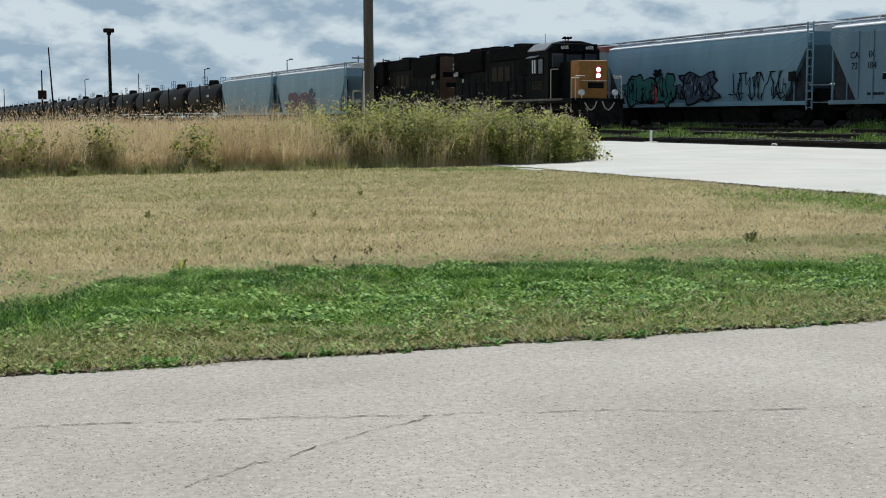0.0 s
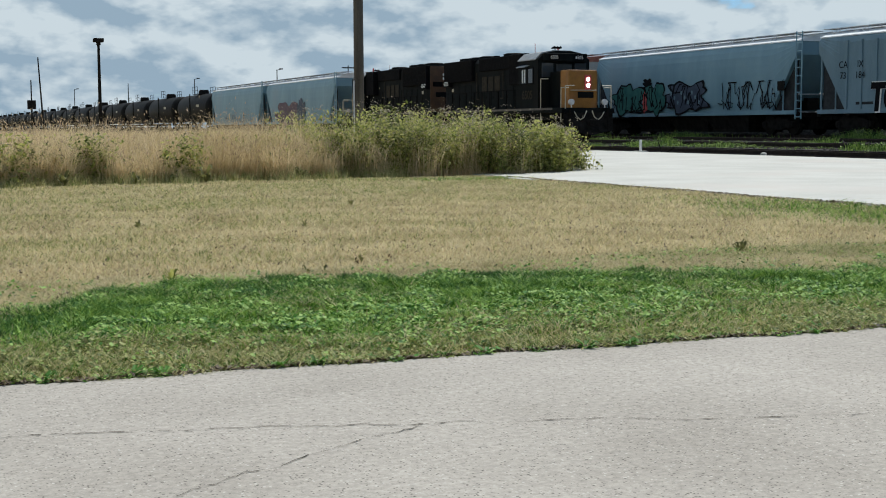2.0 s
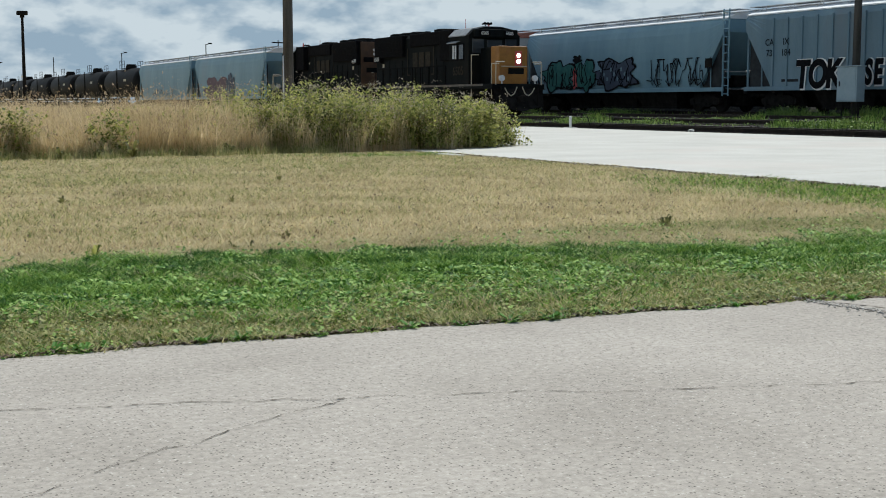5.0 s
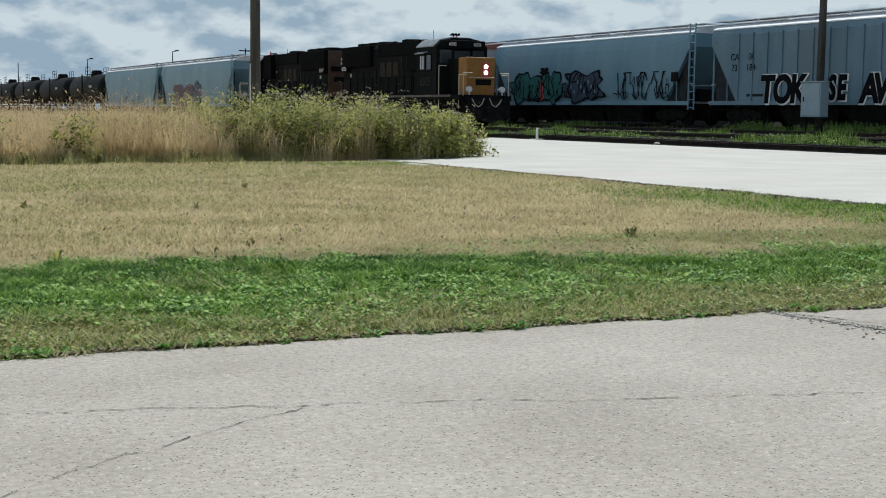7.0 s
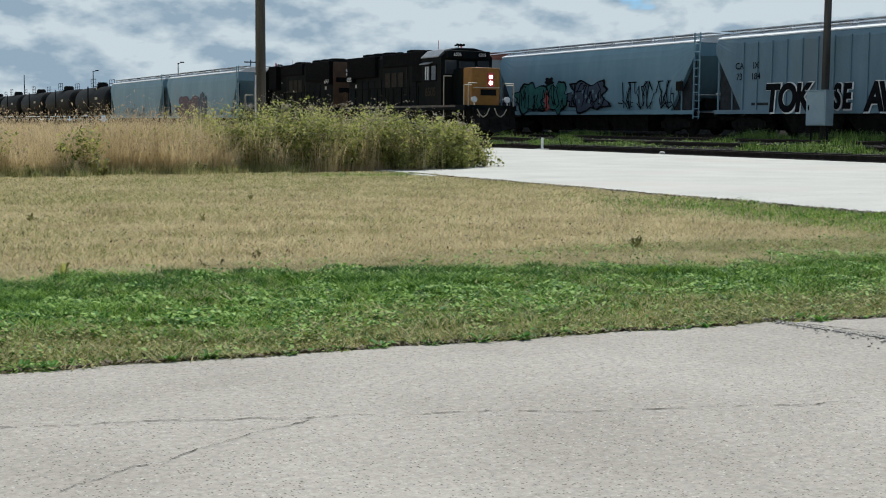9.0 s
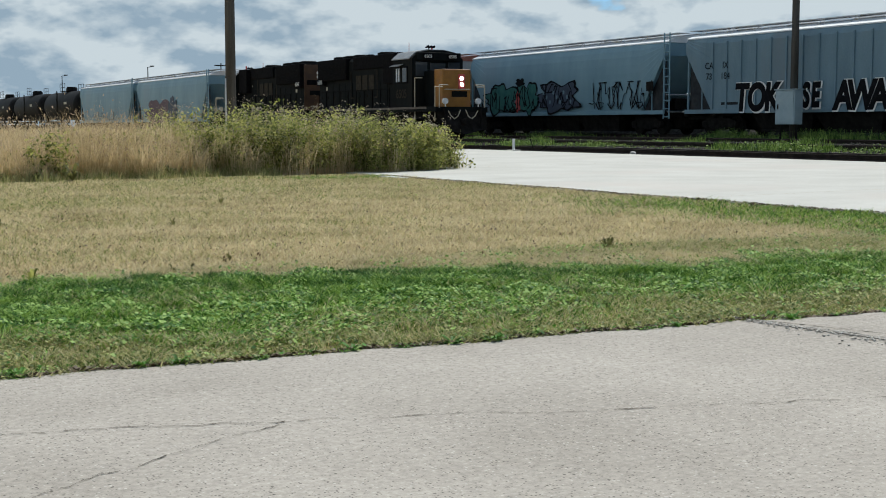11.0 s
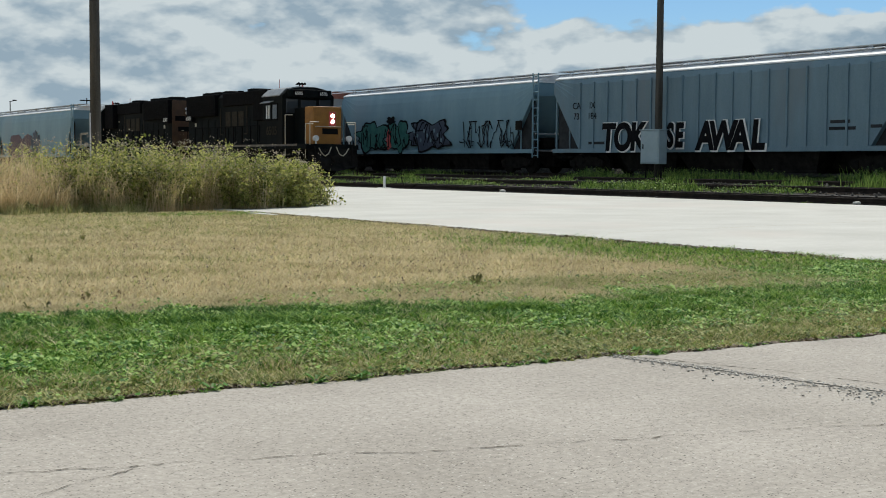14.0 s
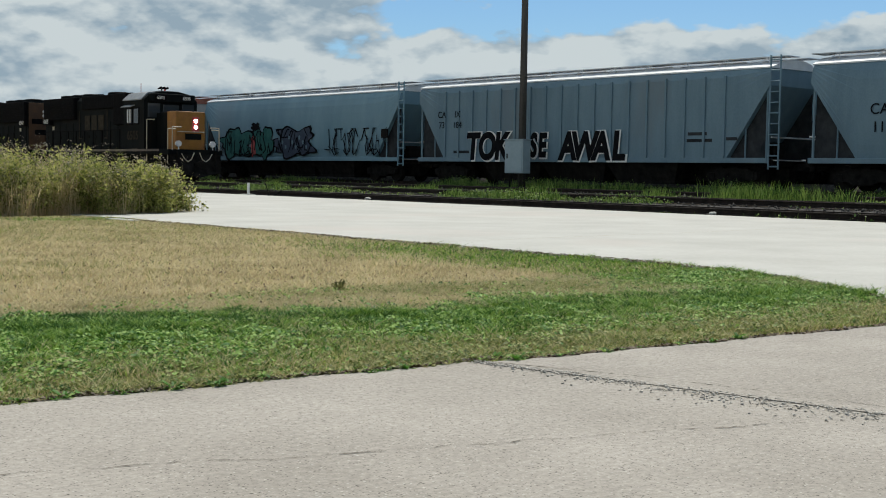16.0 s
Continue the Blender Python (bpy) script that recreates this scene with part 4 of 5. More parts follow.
def locomotive(number, y0, x=TR_X, z=TR_Z, reverse=False, label="", lit=False):
    """A four-axle road switcher: cab end at local y = 0, long hood behind."""
    c = thing("locomotive", x, y0, z, label, "locomotive", "pair of diesel locomotives", rz=180 if reverse else 0)
    L = 17.95
    bm = bmesh.new()
    box(bm, -1.5, 1.5, 0.9, L - 0.9, 1.36, 1.6, 0.02)
    box(bm, -0.9, 0.9, 0.9, L - 0.9, 1.0, 1.36)
    part("frame", bm, NAVY, c)
    bm = bmesh.new()
    for sx in (-1, 1):
        box(bm, sx * 1.5, sx * 1.515, 1.9, L - 1.9, 1.5, 1.61)
    part("deck_edge", bm, DECKEDGE, c, "dusty worn walkway edge")
    # short hood
    bm = bmesh.new()
    box(bm, -0.82, 0.82, 1.45, 2.35, 1.58, 3.5, 0.06)
    nose = part("nose", bm, ORANGE, c, "yellow-orange short nose")
    bm = bmesh.new()
    box(bm, -0.8, 0.8, 2.3, 3.5, 1.58, 3.46, 0.04)
    part("nose_rear", bm, NAVY, nose, "dark rear half of the short nose")
    bm = bmesh.new()
    box(bm, -0.805, -0.83, 1.75, 2.2, 2.2, 3.0, 0.01)
    part("nose_door", bm, ORANGE, nose)
    bm = bmesh.new()
    box(bm, 0.08, 0.46, 1.41, 1.46, 2.5, 3.25, 0.015)
    hl = part("headlight_housing", bm, RED if lit else BLACK, nose, "dark red headlight recess")
    bm = bmesh.new()
    rod(bm, (0.27, 1.39, 2.73), (0.27, 1.425, 2.73), 0.1, 16)
    lens = part("headlight", bm, HEADLAMP if lit else LENS, nose, "round headlight, lit" if lit else "round headlight")
    again(lens, z=0.3, parent=nose)
    # plain bars where the maker's mark stands
    bm = bmesh.new()
    box(bm, -0.3, 0.6, 1.435, 1.447, 2.1, 2.4)
    part("emblem", bm, NAVY, nose, "dark blue painted emblem shapes")
    bm = bmesh.new()
    rod(bm, (-0.7, 1.3, 2.48), (0.7, 1.3, 2.48), 0.022, 8)
    for sx in (-0.7, 0.7):
        rod(bm, (sx, 1.3, 2.48), (sx, 1.46, 2.48), 0.02, 6)
    part("grab_iron", bm, PALE, nose)
    # cab
    bm = bmesh.new()
    sweep(bm, [(-1.5, 1.6), (1.5, 1.6), (1.5, 4.12), (1.15, 4.42), (0.5, 4.55), (-0.5, 4.55), (-1.15, 4.42), (-1.5, 4.12)], [(3.5, 1, 0), (5.75, 1, 0)])
    cab = part("cab", bm, NAVY, c)
    bm = bmesh.new()
    sweep(bm, [(-1.54, 4.08), (-1.5, 4.1), (-1.15, 4.42), (-0.5, 4.55), (0.5, 4.55), (1.15, 4.42), (1.5, 4.1), (1.54, 4.08), (1.54, 4.13), (1.17, 4.47), (0.5, 4.6), (-0.5, 4.6), (-1.17, 4.47), (-1.54, 4.13)], [(3.75, 1, 0), (5.8, 1, 0)])
    part("cab_roof", bm, CABROOF, cab, "pale grey sunlit cab roof")
    for sx in (-1, 1):
        bm = bmesh.new()
        box(bm, sx * 1.49, sx * 1.53, 4.0, 4.62, 2.85, 3.72, 0.02)
        box(bm, sx * 1.49, sx * 1.53, 4.72, 5.4, 2.85, 3.72, 0.02)
        part("window_frame", bm, BLACK, cab)
        bm = bmesh.new()
        box(bm, sx * 1.525, sx * 1.535, 4.07, 4.55, 2.92, 3.65)
        box(bm, sx * 1.525, sx * 1.535, 4.79, 5.33, 2.92, 3.65)
        part("side_window", bm, GLASS, cab)
        bm = bmesh.new()
        box(bm, sx * 1.53, sx * 1.56, 4.86, 4.98, 2.95, 3.62)
        box(bm, sx * 1.53, sx * 1.56, 5.12, 5.24, 2.95, 3.62)
        part("window_sash", bm, STEEL, cab, "pale window sash")
        bm = bmesh.new()
        v = [bm.verts.new(p) for p in ((sx * 1.5, 4.5, 3.86), (sx * 1.5, 5.6, 3.86), (sx * 1.75, 5.6, 3.76), (sx * 1.75, 4.5, 3.76), (sx * 1.5, 4.5, 3.82), (sx * 1.5, 5.6, 3.82), (sx * 1.75, 5.6, 3.73), (sx * 1.75, 4.5, 3.73))]
        for f in ((0, 1, 2, 3), (7, 6, 5, 4), (0, 4, 5, 1), (1, 5, 6, 2), (2, 6, 7, 3), (3, 7, 4, 0)):
            bm.faces.new([v[i] for i in f])
        part("sunshade", bm, CABROOF, cab, "pale metal sunshade over the window")
    bm = bmesh.new()
    for xa in (-1.3, 0.62):
        box(bm, xa, xa + 0.68, 3.46, 3.51, 3.2, 3.95, 0.03)
    box(bm, -0.45, 0.45, 3.46, 3.51, 3.5, 3.9, 0.03)
    part("windscreen", bm, GLASS, cab)
    bm = bmesh.new()
    box(bm, -1.25, 1.25, 3.25, 3.6, 4.0, 4.42, 0.05)
    part("headboard", bm, NAVY, cab)
    for xa in (-1.0, 0.45):
        bm = bmesh.new()
        box(bm, xa, xa + 0.62, 3.225, 3.25, 4.08, 4.36)
        part("number_board", bm, BLACK, cab, "black number board")
    for xa in (-0.69, 0.76):
        writing("number", number, 0.24, xa, 3.222, 4.14, WHITE, cab, face=0, wide=0.95)
    for sx in (-1, 1):
        writing("number", number, 0.62, sx * 1.515, 4.7, 2.1, DIMGOLD, cab, face=sx, bold=0.012, label="faded gold road number")
    bm = bmesh.new()
    for k, xx in enumerate((-0.35, -0.15, 0.05)):
        rod(bm, (xx, 4.2, 4.72), (xx, 3.85 + 0.05 * k, 4.76), 0.03, 8, 0.07)
    rod(bm, (-0.15, 4.2, 4.55), (-0.15, 4.2, 4.72), 0.03, 6)
    part("horn", bm, BLACK, cab)
    bm = bmesh.new()
    rod(bm, (-0.6, 5.6, 4.5), (-0.6, 5.6, 5.05), 0.015, 6)
    rod(bm, (0.4, 4.9, 4.5), (0.4, 4.9, 4.85), 0.05, 8)
    part("antenna", bm, RED, cab, "small red roof beacon and aerial")
    # long hood
    bm = bmesh.new()
    sweep(bm, [(-0.95, 1.6), (0.95, 1.6), (0.95, 4.3), (0.78, 4.5), (-0.78, 4.5), (-0.95, 4.3)], [(5.75, 1, 0), (L - 1.1, 1, 0)])
    hood = part("long_hood", bm, NAVY, c)
    bm = bmesh.new()
    box(bm, -1.3, 1.3, 5.85, 7.4, 2.9, 4.52, 0.05)
    part("filter_hatch", bm, BLACK, hood, "black air filter hatch behind the cab")
    bm = bmesh.new()
    box(bm, -1.06, 1.06, 7.6, 11.8, 3.8, 4.53, 0.06)
    part("brake_blister", bm, BLACK, hood)
    bm = bmesh.new()
    box(bm, -1.16, 1.16, 12.6, L - 1.22, 3.3, 4.52, 0.05)
    part("radiator_hood", bm, BLACK, hood, "black flared radiator grilles")
    for sx in (-1, 1):
        bm = bmesh.new()
        for i in range(9):
            box(bm, sx * 1.155, sx * 1.18, 12.75, L - 1.4, 3.4 + i * 0.1, 3.44 + i * 0.1)
        part("grille", bm, BLACK, hood)
        bm = bmesh.new()
        box(bm, sx * 0.95, sx * 0.975, 0, 0.8, 1.72, 3.1, 0.01)
        door = part("hood_door", bm, NAVY, hood)
        door.location.y = 7.5
        for i in range(1, 10):
            again(door, y=7.5 + i * 0.92, parent=hood)
        bm = bmesh.new()
        box(bm, sx * 0.97, sx * 1.0, 0, 0.05, 2.25, 2.4)
        latch = part("door_latch", bm, UNDER, hood)
        latch.location.y = 8.15
        for i in range(1, 10):
            again(latch, y=8.15 + i * 0.92, parent=hood)
        # emblem panel drawn as plain bars inside brackets
        for ya in (9.15, 10.0, 10.85):
            bm = bmesh.new()
            box(bm, sx * 0.98, sx * 0.995, ya, ya + 0.66, 2.62, 3.48, 0.006)
            part("emblem", bm, DIMGOLD, hood, "faded gold emblem shape")
        bm = bmesh.new()
        box(bm, sx * 0.98, sx * 0.99, 8.7, 8.78, 2.2, 3.75)
        box(bm, sx * 0.98, sx * 0.99, 8.7, 9.1, 2.2, 2.27)
        part("emblem_bracket", bm, DIMGOLD, hood)
        bm = bmesh.new()
        box(bm, sx * 0.98, sx * 0.99, 12.2, 12.28, 2.2, 3.75)
        box(bm, sx * 0.98, sx * 0.99, 11.88, 12.28, 2.2, 2.27)
        part("emblem_bracket", bm, DIMGOLD, hood)
        bm = bmesh.new()
        box(bm, sx * 0.98, sx * 0.99, 15.6, 15.85, 2.75, 2.95)
        box(bm, sx * 0.98, sx * 0.99, 7.65, 7.79, 3.3, 3.4)
        part("stencil", bm, PALE, hood, "small pale unreadable stencil")
    # hood end, its shade put into a darker copy of the orange
    bm = bmesh.new()
    box(bm, -0.93, 0.93, L - 1.11, L - 1.07, 1.62, 4.46, 0.01)
    part("hood_end", bm, DIMORANGE, hood, "yellow-orange rear hood end, darkened for shade")
    for sx in (-1, 1):
        bm = bmesh.new()
        box(bm, sx * 0.955, sx * 1.175, L - 2.1, L - 1.15, 3.05, 3.42)
        part("number_board", bm, BLACK, hood)
        writing("number", number, 0.34, sx * 1.185, L - 1.62, 3.13, WHITE, hood, face=sx)
    for xa in (-0.75, 0.1):
        bm = bmesh.new()
        box(bm, xa, xa + 0.65, L - 1.07, L - 1.04, 3.2, 3.5)
        part("number_board", bm, BLACK, hood)
    bm = bmesh.new()
    box(bm, -0.6, 0.56, L - 1.07, L - 1.055, 2.55, 2.85)
    part("emblem", bm, NAVY, hood)
    bm = bmesh.new()
    for i, zz in enumerate((3.7, 3.95)):
        rod(bm, (0, L - 1.07, zz), (0, L - 1.0, zz), 0.1, 12)
    part("rear_light", bm, LENS, hood)
    # roof fans
    bm = bmesh.new()
    rod(bm, (0, 0, 4.45), (0, 0, 4.7), 0.62, 24)
    rod(bm, (0, 0, 4.7), (0, 0, 4.74), 0.56, 24, 0.46)
    fan = part("roof_fan", bm, NAVY, hood, "round radiator fan housing")
    fan.location.y = 15.4
    for y in (14.0, 12.6, 9.3):
        again(fan, y=y, parent=hood)
    bm = bmesh.new()
    rod(bm, (0, 11.6, 4.5), (0, 11.6, 4.72), 0.18, 12)
    rod(bm, (0, 7.9, 4.5), (0, 7.9, 4.66), 0.3, 14)
    part("exhaust_stack", bm, BLACK, hood)
    # handrails
    for sx in (-1, 1):
        bm = bmesh.new()
        for i in range(10):
            y = 6.3 + i * 1.06
            rod(bm, (sx * 1.44, y, 1.55), (sx * 1.44, y, 2.62), 0.024, 6)
        rod(bm, (sx * 1.44, 6.3, 2.62), (sx * 1.44, 6.3 + 9 * 1.06, 2.62), 0.024, 6)
        part("handrail", bm, BLACK, c)
        bm = bmesh.new()
        rod(bm, (sx * 1.44, 3.3, 1.0), (sx * 1.44, 3.3, 3.1), 0.024, 6)
        rod(bm, (sx * 1.44, 3.3, 3.1), (sx * 1.1, 3.1, 3.1), 0.024, 6)
        part("grab_rail", bm, PALE, c, "pale painted grab rail")
        bm = bmesh.new()
        rod(bm, (sx * 1.44, 1.1, 0.9), (sx * 1.44, 1.1, 2.6), 0.024, 6)
        rod(bm, (sx * 1.44, 1.1, 2.6), (sx * 1.0, 1.1, 2.6), 0.024, 6)
        part("grab_rail", bm, PALE, c, "pale painted grab rail")
    # steps, pilot, couplers, lights
    for ya, sg in ((1.0, 1), (L - 1.0, -1)):
        for sx in (-1, 1):
            bm = bmesh.new()
            box(bm, sx * 1.05, sx * 1.5, ya - 0.2, ya + 0.55, 0.42, 0.46)
            tread = part("step", bm, UNDER, c)
            for k in range(1, 4):
                again(tread, z=k * 0.3, parent=c)
            bm = bmesh.new()
            box(bm, sx * 1.04, sx * 1.08, ya - 0.25, ya + 0.6, 0.38, 1.5)
            box(bm, sx * 1.05, sx * 1.5, ya + 0.55, ya + 0.6, 0.38, 1.5)
            part("step_well", bm, UNDER, c)
        bm = bmesh.new()
        y = ya - sg * 0.1
        v = [bm.verts.new(p) for p in ((-1.4, y, 1.35), (1.4, y, 1.35), (1.4, y - sg * 0.1, 0.5), (0, y - sg * 0.5, 0.22), (-1.4, y - sg * 0.1, 0.5))]
        w = [bm.verts.new(q.co + Vector((0, sg * 0.06, 0))) for q in v]
        bm.faces.new(v), bm.faces.new(w[::-1])
        for i in range(5):
            bm.faces.new((v[i], v[(i + 1) % 5], w[(i + 1) % 5], w[i]))
        part("pilot", bm, UNDER, c, "black pilot plate with plough")
        coupler(c, ya - sg * 0.1, -sg)
        for sx in (-1, 1):
            bm = bmesh.new()
            pts = [(sx * 0.15, 1.45), (sx * 0.3, 1.12), (sx * 0.5, 1.0), (sx * 0.7, 1.15), (sx * 0.85, 1.4)]
            for (xa, za), (xb, zb) in zip(pts, pts[1:]):
                rod(bm, (xa, y - sg * 0.12, za), (xb, y - sg * 0.12, zb), 0.028, 6)
            part("brake_hose", bm, PALE, c, "pale looping brake hoses")
    for sx in (-1, 1):
        bm = bmesh.new()
        rod(bm, (sx * 0.95, 0.86, 1.88), (sx * 0.95, 1.0, 1.88), 0.15, 16)
        rod(bm, (sx * 0.95, 0.9, 1.6), (sx * 0.95, 0.95, 1.85), 0.03, 6)
        part("ditch_light", bm, LENS, c, "round clear ditch light above the pilot")
    for sx in (-1, 1):
        bm = bmesh.new()
        rod(bm, (sx * 1.3, 0.9, 1.55), (sx * 1.3, 0.9, 2.7), 0.025, 6)
        rod(bm, (sx * 1.31, 0.9, 2.69), (sx * 0.8, 0.9, 2.69), 0.025, 6)
        part("front_rail", bm, PALE, c)
    # tank and bogies
    bm = bmesh.new()
    sweep(bm, [(-1.4, 1.2), (-1.45, 0.95), (-1.3, 0.55), (-0.95, 0.4), (0.95, 0.4), (1.3, 0.55), (1.45, 0.95), (1.4, 1.2)], [(6.5, 1, 0), (11.4, 1, 0)])
    part("fuel_tank", bm, UNDER, c)
    for sx in (-1, 1):
        bm = bmesh.new()
        rod(bm, (sx * 1.25, 6.8, 1.28), (sx * 1.25, 11.1, 1.28), 0.16, 12)
        part("air_reservoir", bm, UNDER, c, smooth=True)
    wheelset_truck(c, 3.8, 2, r=0.51, spread=2.74)
    wheelset_truck(c, L - 3.8, 2, r=0.51, spread=2.74)
    return c


locomotive("6505", NOSE_Y, label="dark navy diesel locomotive with yellow-orange nose and lit headlights", lit=True)
locomotive("6547", NOSE_Y + 36.3, reverse=True, label="dark navy diesel locomotive coupled hood first behind the leader")

# ---- poles, signal case, lamp ----
def utility_pole(x, y, h, r, label):
    c = thing("utility_pole", x, y, float(ground_z(x)), label, "utility pole", "timber poles")
    bm = bmesh.new()
    rod(bm, (0, 0, -0.2), (0, 0, h), r, 20, r * 0.78)
    part("shaft", bm, POLE, c, smooth=True)
    return c


pole_l = utility_pole(14.2, 40.7, 12.0, 0.175, "weathered brown timber utility pole standing in the weeds")
bm = bmesh.new()
rod(bm, (-0.19, -0.05, 0.0), (-0.19, -0.05, 2.7), 0.025, 8)
part("conduit", bm, STEEL, pole_l, "pale conduit up the pole")
pole_r = utility_pole(38.25, 40.4, 11.5, 0.165, "dark timber utility pole between two tracks")
case = thing("signal_case", 37.9, 40.3, float(ground_z(37.9)), "grey metal signal case on posts before the pole", "utility box")
bm = bmesh.new()
box(bm, -0.22, 0.22, -0.56, 0.56, 0.68, 2.08, 0.02)
part("cabinet", bm, CASE, case)
bm = bmesh.new()
box(bm, -0.27, 0.25, -0.6, 0.6, 2.08, 2.12, 0.01)
part("lid", bm, CASE, case)
bm = bmesh.new()
box(bm, -0.24, -0.215, -0.5, 0.5, 0.74, 2.02, 0.008)
d = part("door", bm, CASE, case)
bm = bmesh.new()
box(bm, -0.27, -0.24, 0.36, 0.4, 1.3, 1.5, 0.005)
part("handle", bm, UNDER, d)
bm = bmesh.new()
rod(bm, (0, -0.45, -0.1), (0, -0.45, 0.7), 0.05, 10)
leg = part("post", bm, UNDER, case)
again(leg, y=0.9, parent=case)

marker = thing("marker_post", 27.85, 45.4, 0.1, "short white painted marker post at the track's edge", "post")
bm = bmesh.new()
rod(bm, (0, 0, -0.05), (0, 0, 0.52), 0.055, 12, 0.05)
part("post", bm, WHITE, marker)
bm = bmesh.new()
box(bm, -0.2, 0.2, -0.22, 0.22, -0.05, 0.07, 0.02)
part("base", bm, APRON, marker, "pale concrete base block")
stick = thing("bent_stake", 28.1, 44.2, 0.12, "dark bent metal stake leaning over in the weeds", "stake")
bm = bmesh.new()
rod(bm, (0, 0, -0.05), (-0.05, 0.25, 0.5), 0.02, 6)
rod(bm, (0, -0.3, 0), (0.0, -0.9, 0.22), 0.03, 6)
part("rod", bm, UNDER, stick)

lamp = thing("yard_lamp", 14.0, 97.0, -0.03, "tall dark yard floodlight on a slim pole", "street lamp")
bm = bmesh.new()
rod(bm, (0, 0, 0), (0, 0, 7.4), 0.15, 12, 0.09)
part("shaft", bm, UNDER, lamp)
bm = bmesh.new()
box(bm, -0.36, 0.36, -0.3, 0.3, 7.38, 7.66, 0.05)
rod(bm, (0, 0, 7.2), (0, 0, 7.4), 0.16, 10)
part("lamp_head", bm, UNDER, lamp)

for x, y, h, arm, lean in ((16.6, 160.0, 9.5, 0, -0.5), (16.2, 170.0, 7.2, 2, 0.0), (43.0, 260.0, 9.0, 0, 0.0), (49.6, 230.0, 9.3, 1, 0.0), (56.2, 200.0, 9.8, 1, 0.0), (57.8, 170.0, 9.2, 3, 0.0), (20.6, 300.0, 7.7, 0, 0.0), (37.8, 300.0, 9.3, 1, 0.0)):
    p = thing("far_pole", x, y, float(ground_z(x)), "slim dark pole far across the yard", "utility pole", "far poles")
    bm = bmesh.new()
    rod(bm, (0, 0, -0.2), (lean, 0, h), 0.12, 8, 0.07)
    part("shaft", bm, UNDER, p)
    if arm == 1:
        bm = bmesh.new()
        rod(bm, (lean - 0.1, 0, h - 0.05), (lean + 0.6, 0, h + 0.1), 0.05, 6)
        box(bm, lean + 0.4, lean + 0.95, -0.15, 0.15, h + 0.08, h + 0.25, 0.03)
        part("lamp_arm", bm, UNDER, p)
    elif arm == 2:
        bm = bmesh.new()
        box(bm, lean * 0.5 - 0.5, lean * 0.5 + 0.5, -0.3, 0.3, h * 0.5, h * 0.5 + 1.1, 0.05)
        part("pole_box", bm, UNDER, p)
    elif arm == 3:
        bm = bmesh.new()
        box(bm, -0.9, 0.9, -0.08, 0.08, h - 0.4, h - 0.25, 0.02)
        part("crossarm", bm, UNDER, p)

# ---- lawn ----
GB_X = [-10, 0.0, 0.5, 1.1, 1.92, 3.07, 3.92, 5.64, 7.4, 9.9, 13, 20]
GB_Y = [7.1, 7.6, 8.2, 8.93, 9.55, 9.33, 9.12, 8.6, 8.3, 8.1, 8.3, 8.3]


def patch_noise(x, y, s, seed):
    """Smooth pseudo-random patches from a few crossed waves."""
    r = np.random.default_rng(seed)
    v = np.zeros(len(x))
    for _ in range(9):
        a, k, ph = r.uniform(0, np.pi * 2), s * r.uniform(0.5, 2.4), r.uniform(0, 6.28)
        v += np.sin((x * np.cos(a) + y * np.sin(a)) * k + ph)
    return v / 3.0


def edge_y(x):
    return 6.08 - 0.058 * x + 0.015 * np.sin(x * 5.1) + 0.012 * np.sin(x * 13.7 + 1) + np.where(x > 5.4, -0.1, 0.0)


def lawn_points(n, y0, y1, power=1.0):
    y = y0 + (y1 - y0) * rng.random(n) ** power
    x = rng.uniform(-0.4, 13.15, n) 
    x = np.where(x < 0.045 * y - 0.3, rng.uniform(0.3, 13.1, n), x)
    keep = (y > edge_y(x) - 0.03) & (x < apron_edge(y) + 0.12 * np.sin(y * 1.3) + 0.05) & (x < 1.75 * y)
    return x[keep], y[keep]


def greenness(x, y):
    """1 in the lush band, 0 in the dry lawn; ragged border, and a second green reach along the apron."""
    nz = patch_noise(x, y, 2.2, 3)
    band = smoothstep(0.5, -0.35, y - np.interp(x, GB_X, GB_Y) + 0.2 * nz + 0.16 * patch_noise(x, y, 6.5, 4))
    rim = smoothstep(3.5, 1.1, apron_edge(y) + 0.1 - x + 0.5 * nz + 0.1 * np.maximum(0, y - 15)) * smoothstep(20, 13, y) * 0.95
    seam = 0.7 * smoothstep(1.0, 0.3, np.abs(y - 26.6)) * smoothstep(9.5, 11.5, x)
    far = 0.05 * smoothstep(16, 22, y)
    return np.clip(np.maximum.reduce([band, rim, seam, far]) + 0.11 * nz * (band + rim + 0.35) - 0.045, 0, 1)


x1, y1 = lawn_points(330000, 5.7, 10.2)
x2, y2 = lawn_points(330000, 8.0, 28.2, 1.7)
lx, ly = np.concatenate([x1, x2]), np.concatenate([y1, y2])
g = greenness(lx, ly)
near_olive = smoothstep(1.9, 0.5, ly - edge_y(lx) + 0.3 * patch_noise(lx, ly, 1.6, 5))
pick = rng.random(len(lx))
is_green = pick < g * (1 - 0.85 * near_olive)
is_mix = ~is_green & ((rng.random(len(lx)) < 0.09 + 0.75 * near_olive + 0.22 * smoothstep(15, 23, ly) + 0.36 * np.clip(patch_noise(lx * 0.35, ly * 1.2, 1.7, 44), 0, 2)) | (rng.random(len(lx)) < g * 0.25))
is_dry = ~is_green & ~is_mix
far_w = 1 + np.maximum(0, ly - 9) * 0.09
tuft = 1 + (0.22 + 0.2 * g) * np.clip(patch_noise(lx, ly, 11, 12), -1.6, 1.6) + 0.15 * np.clip(patch_noise(lx, ly, 27, 13), -1.6, 1.6)
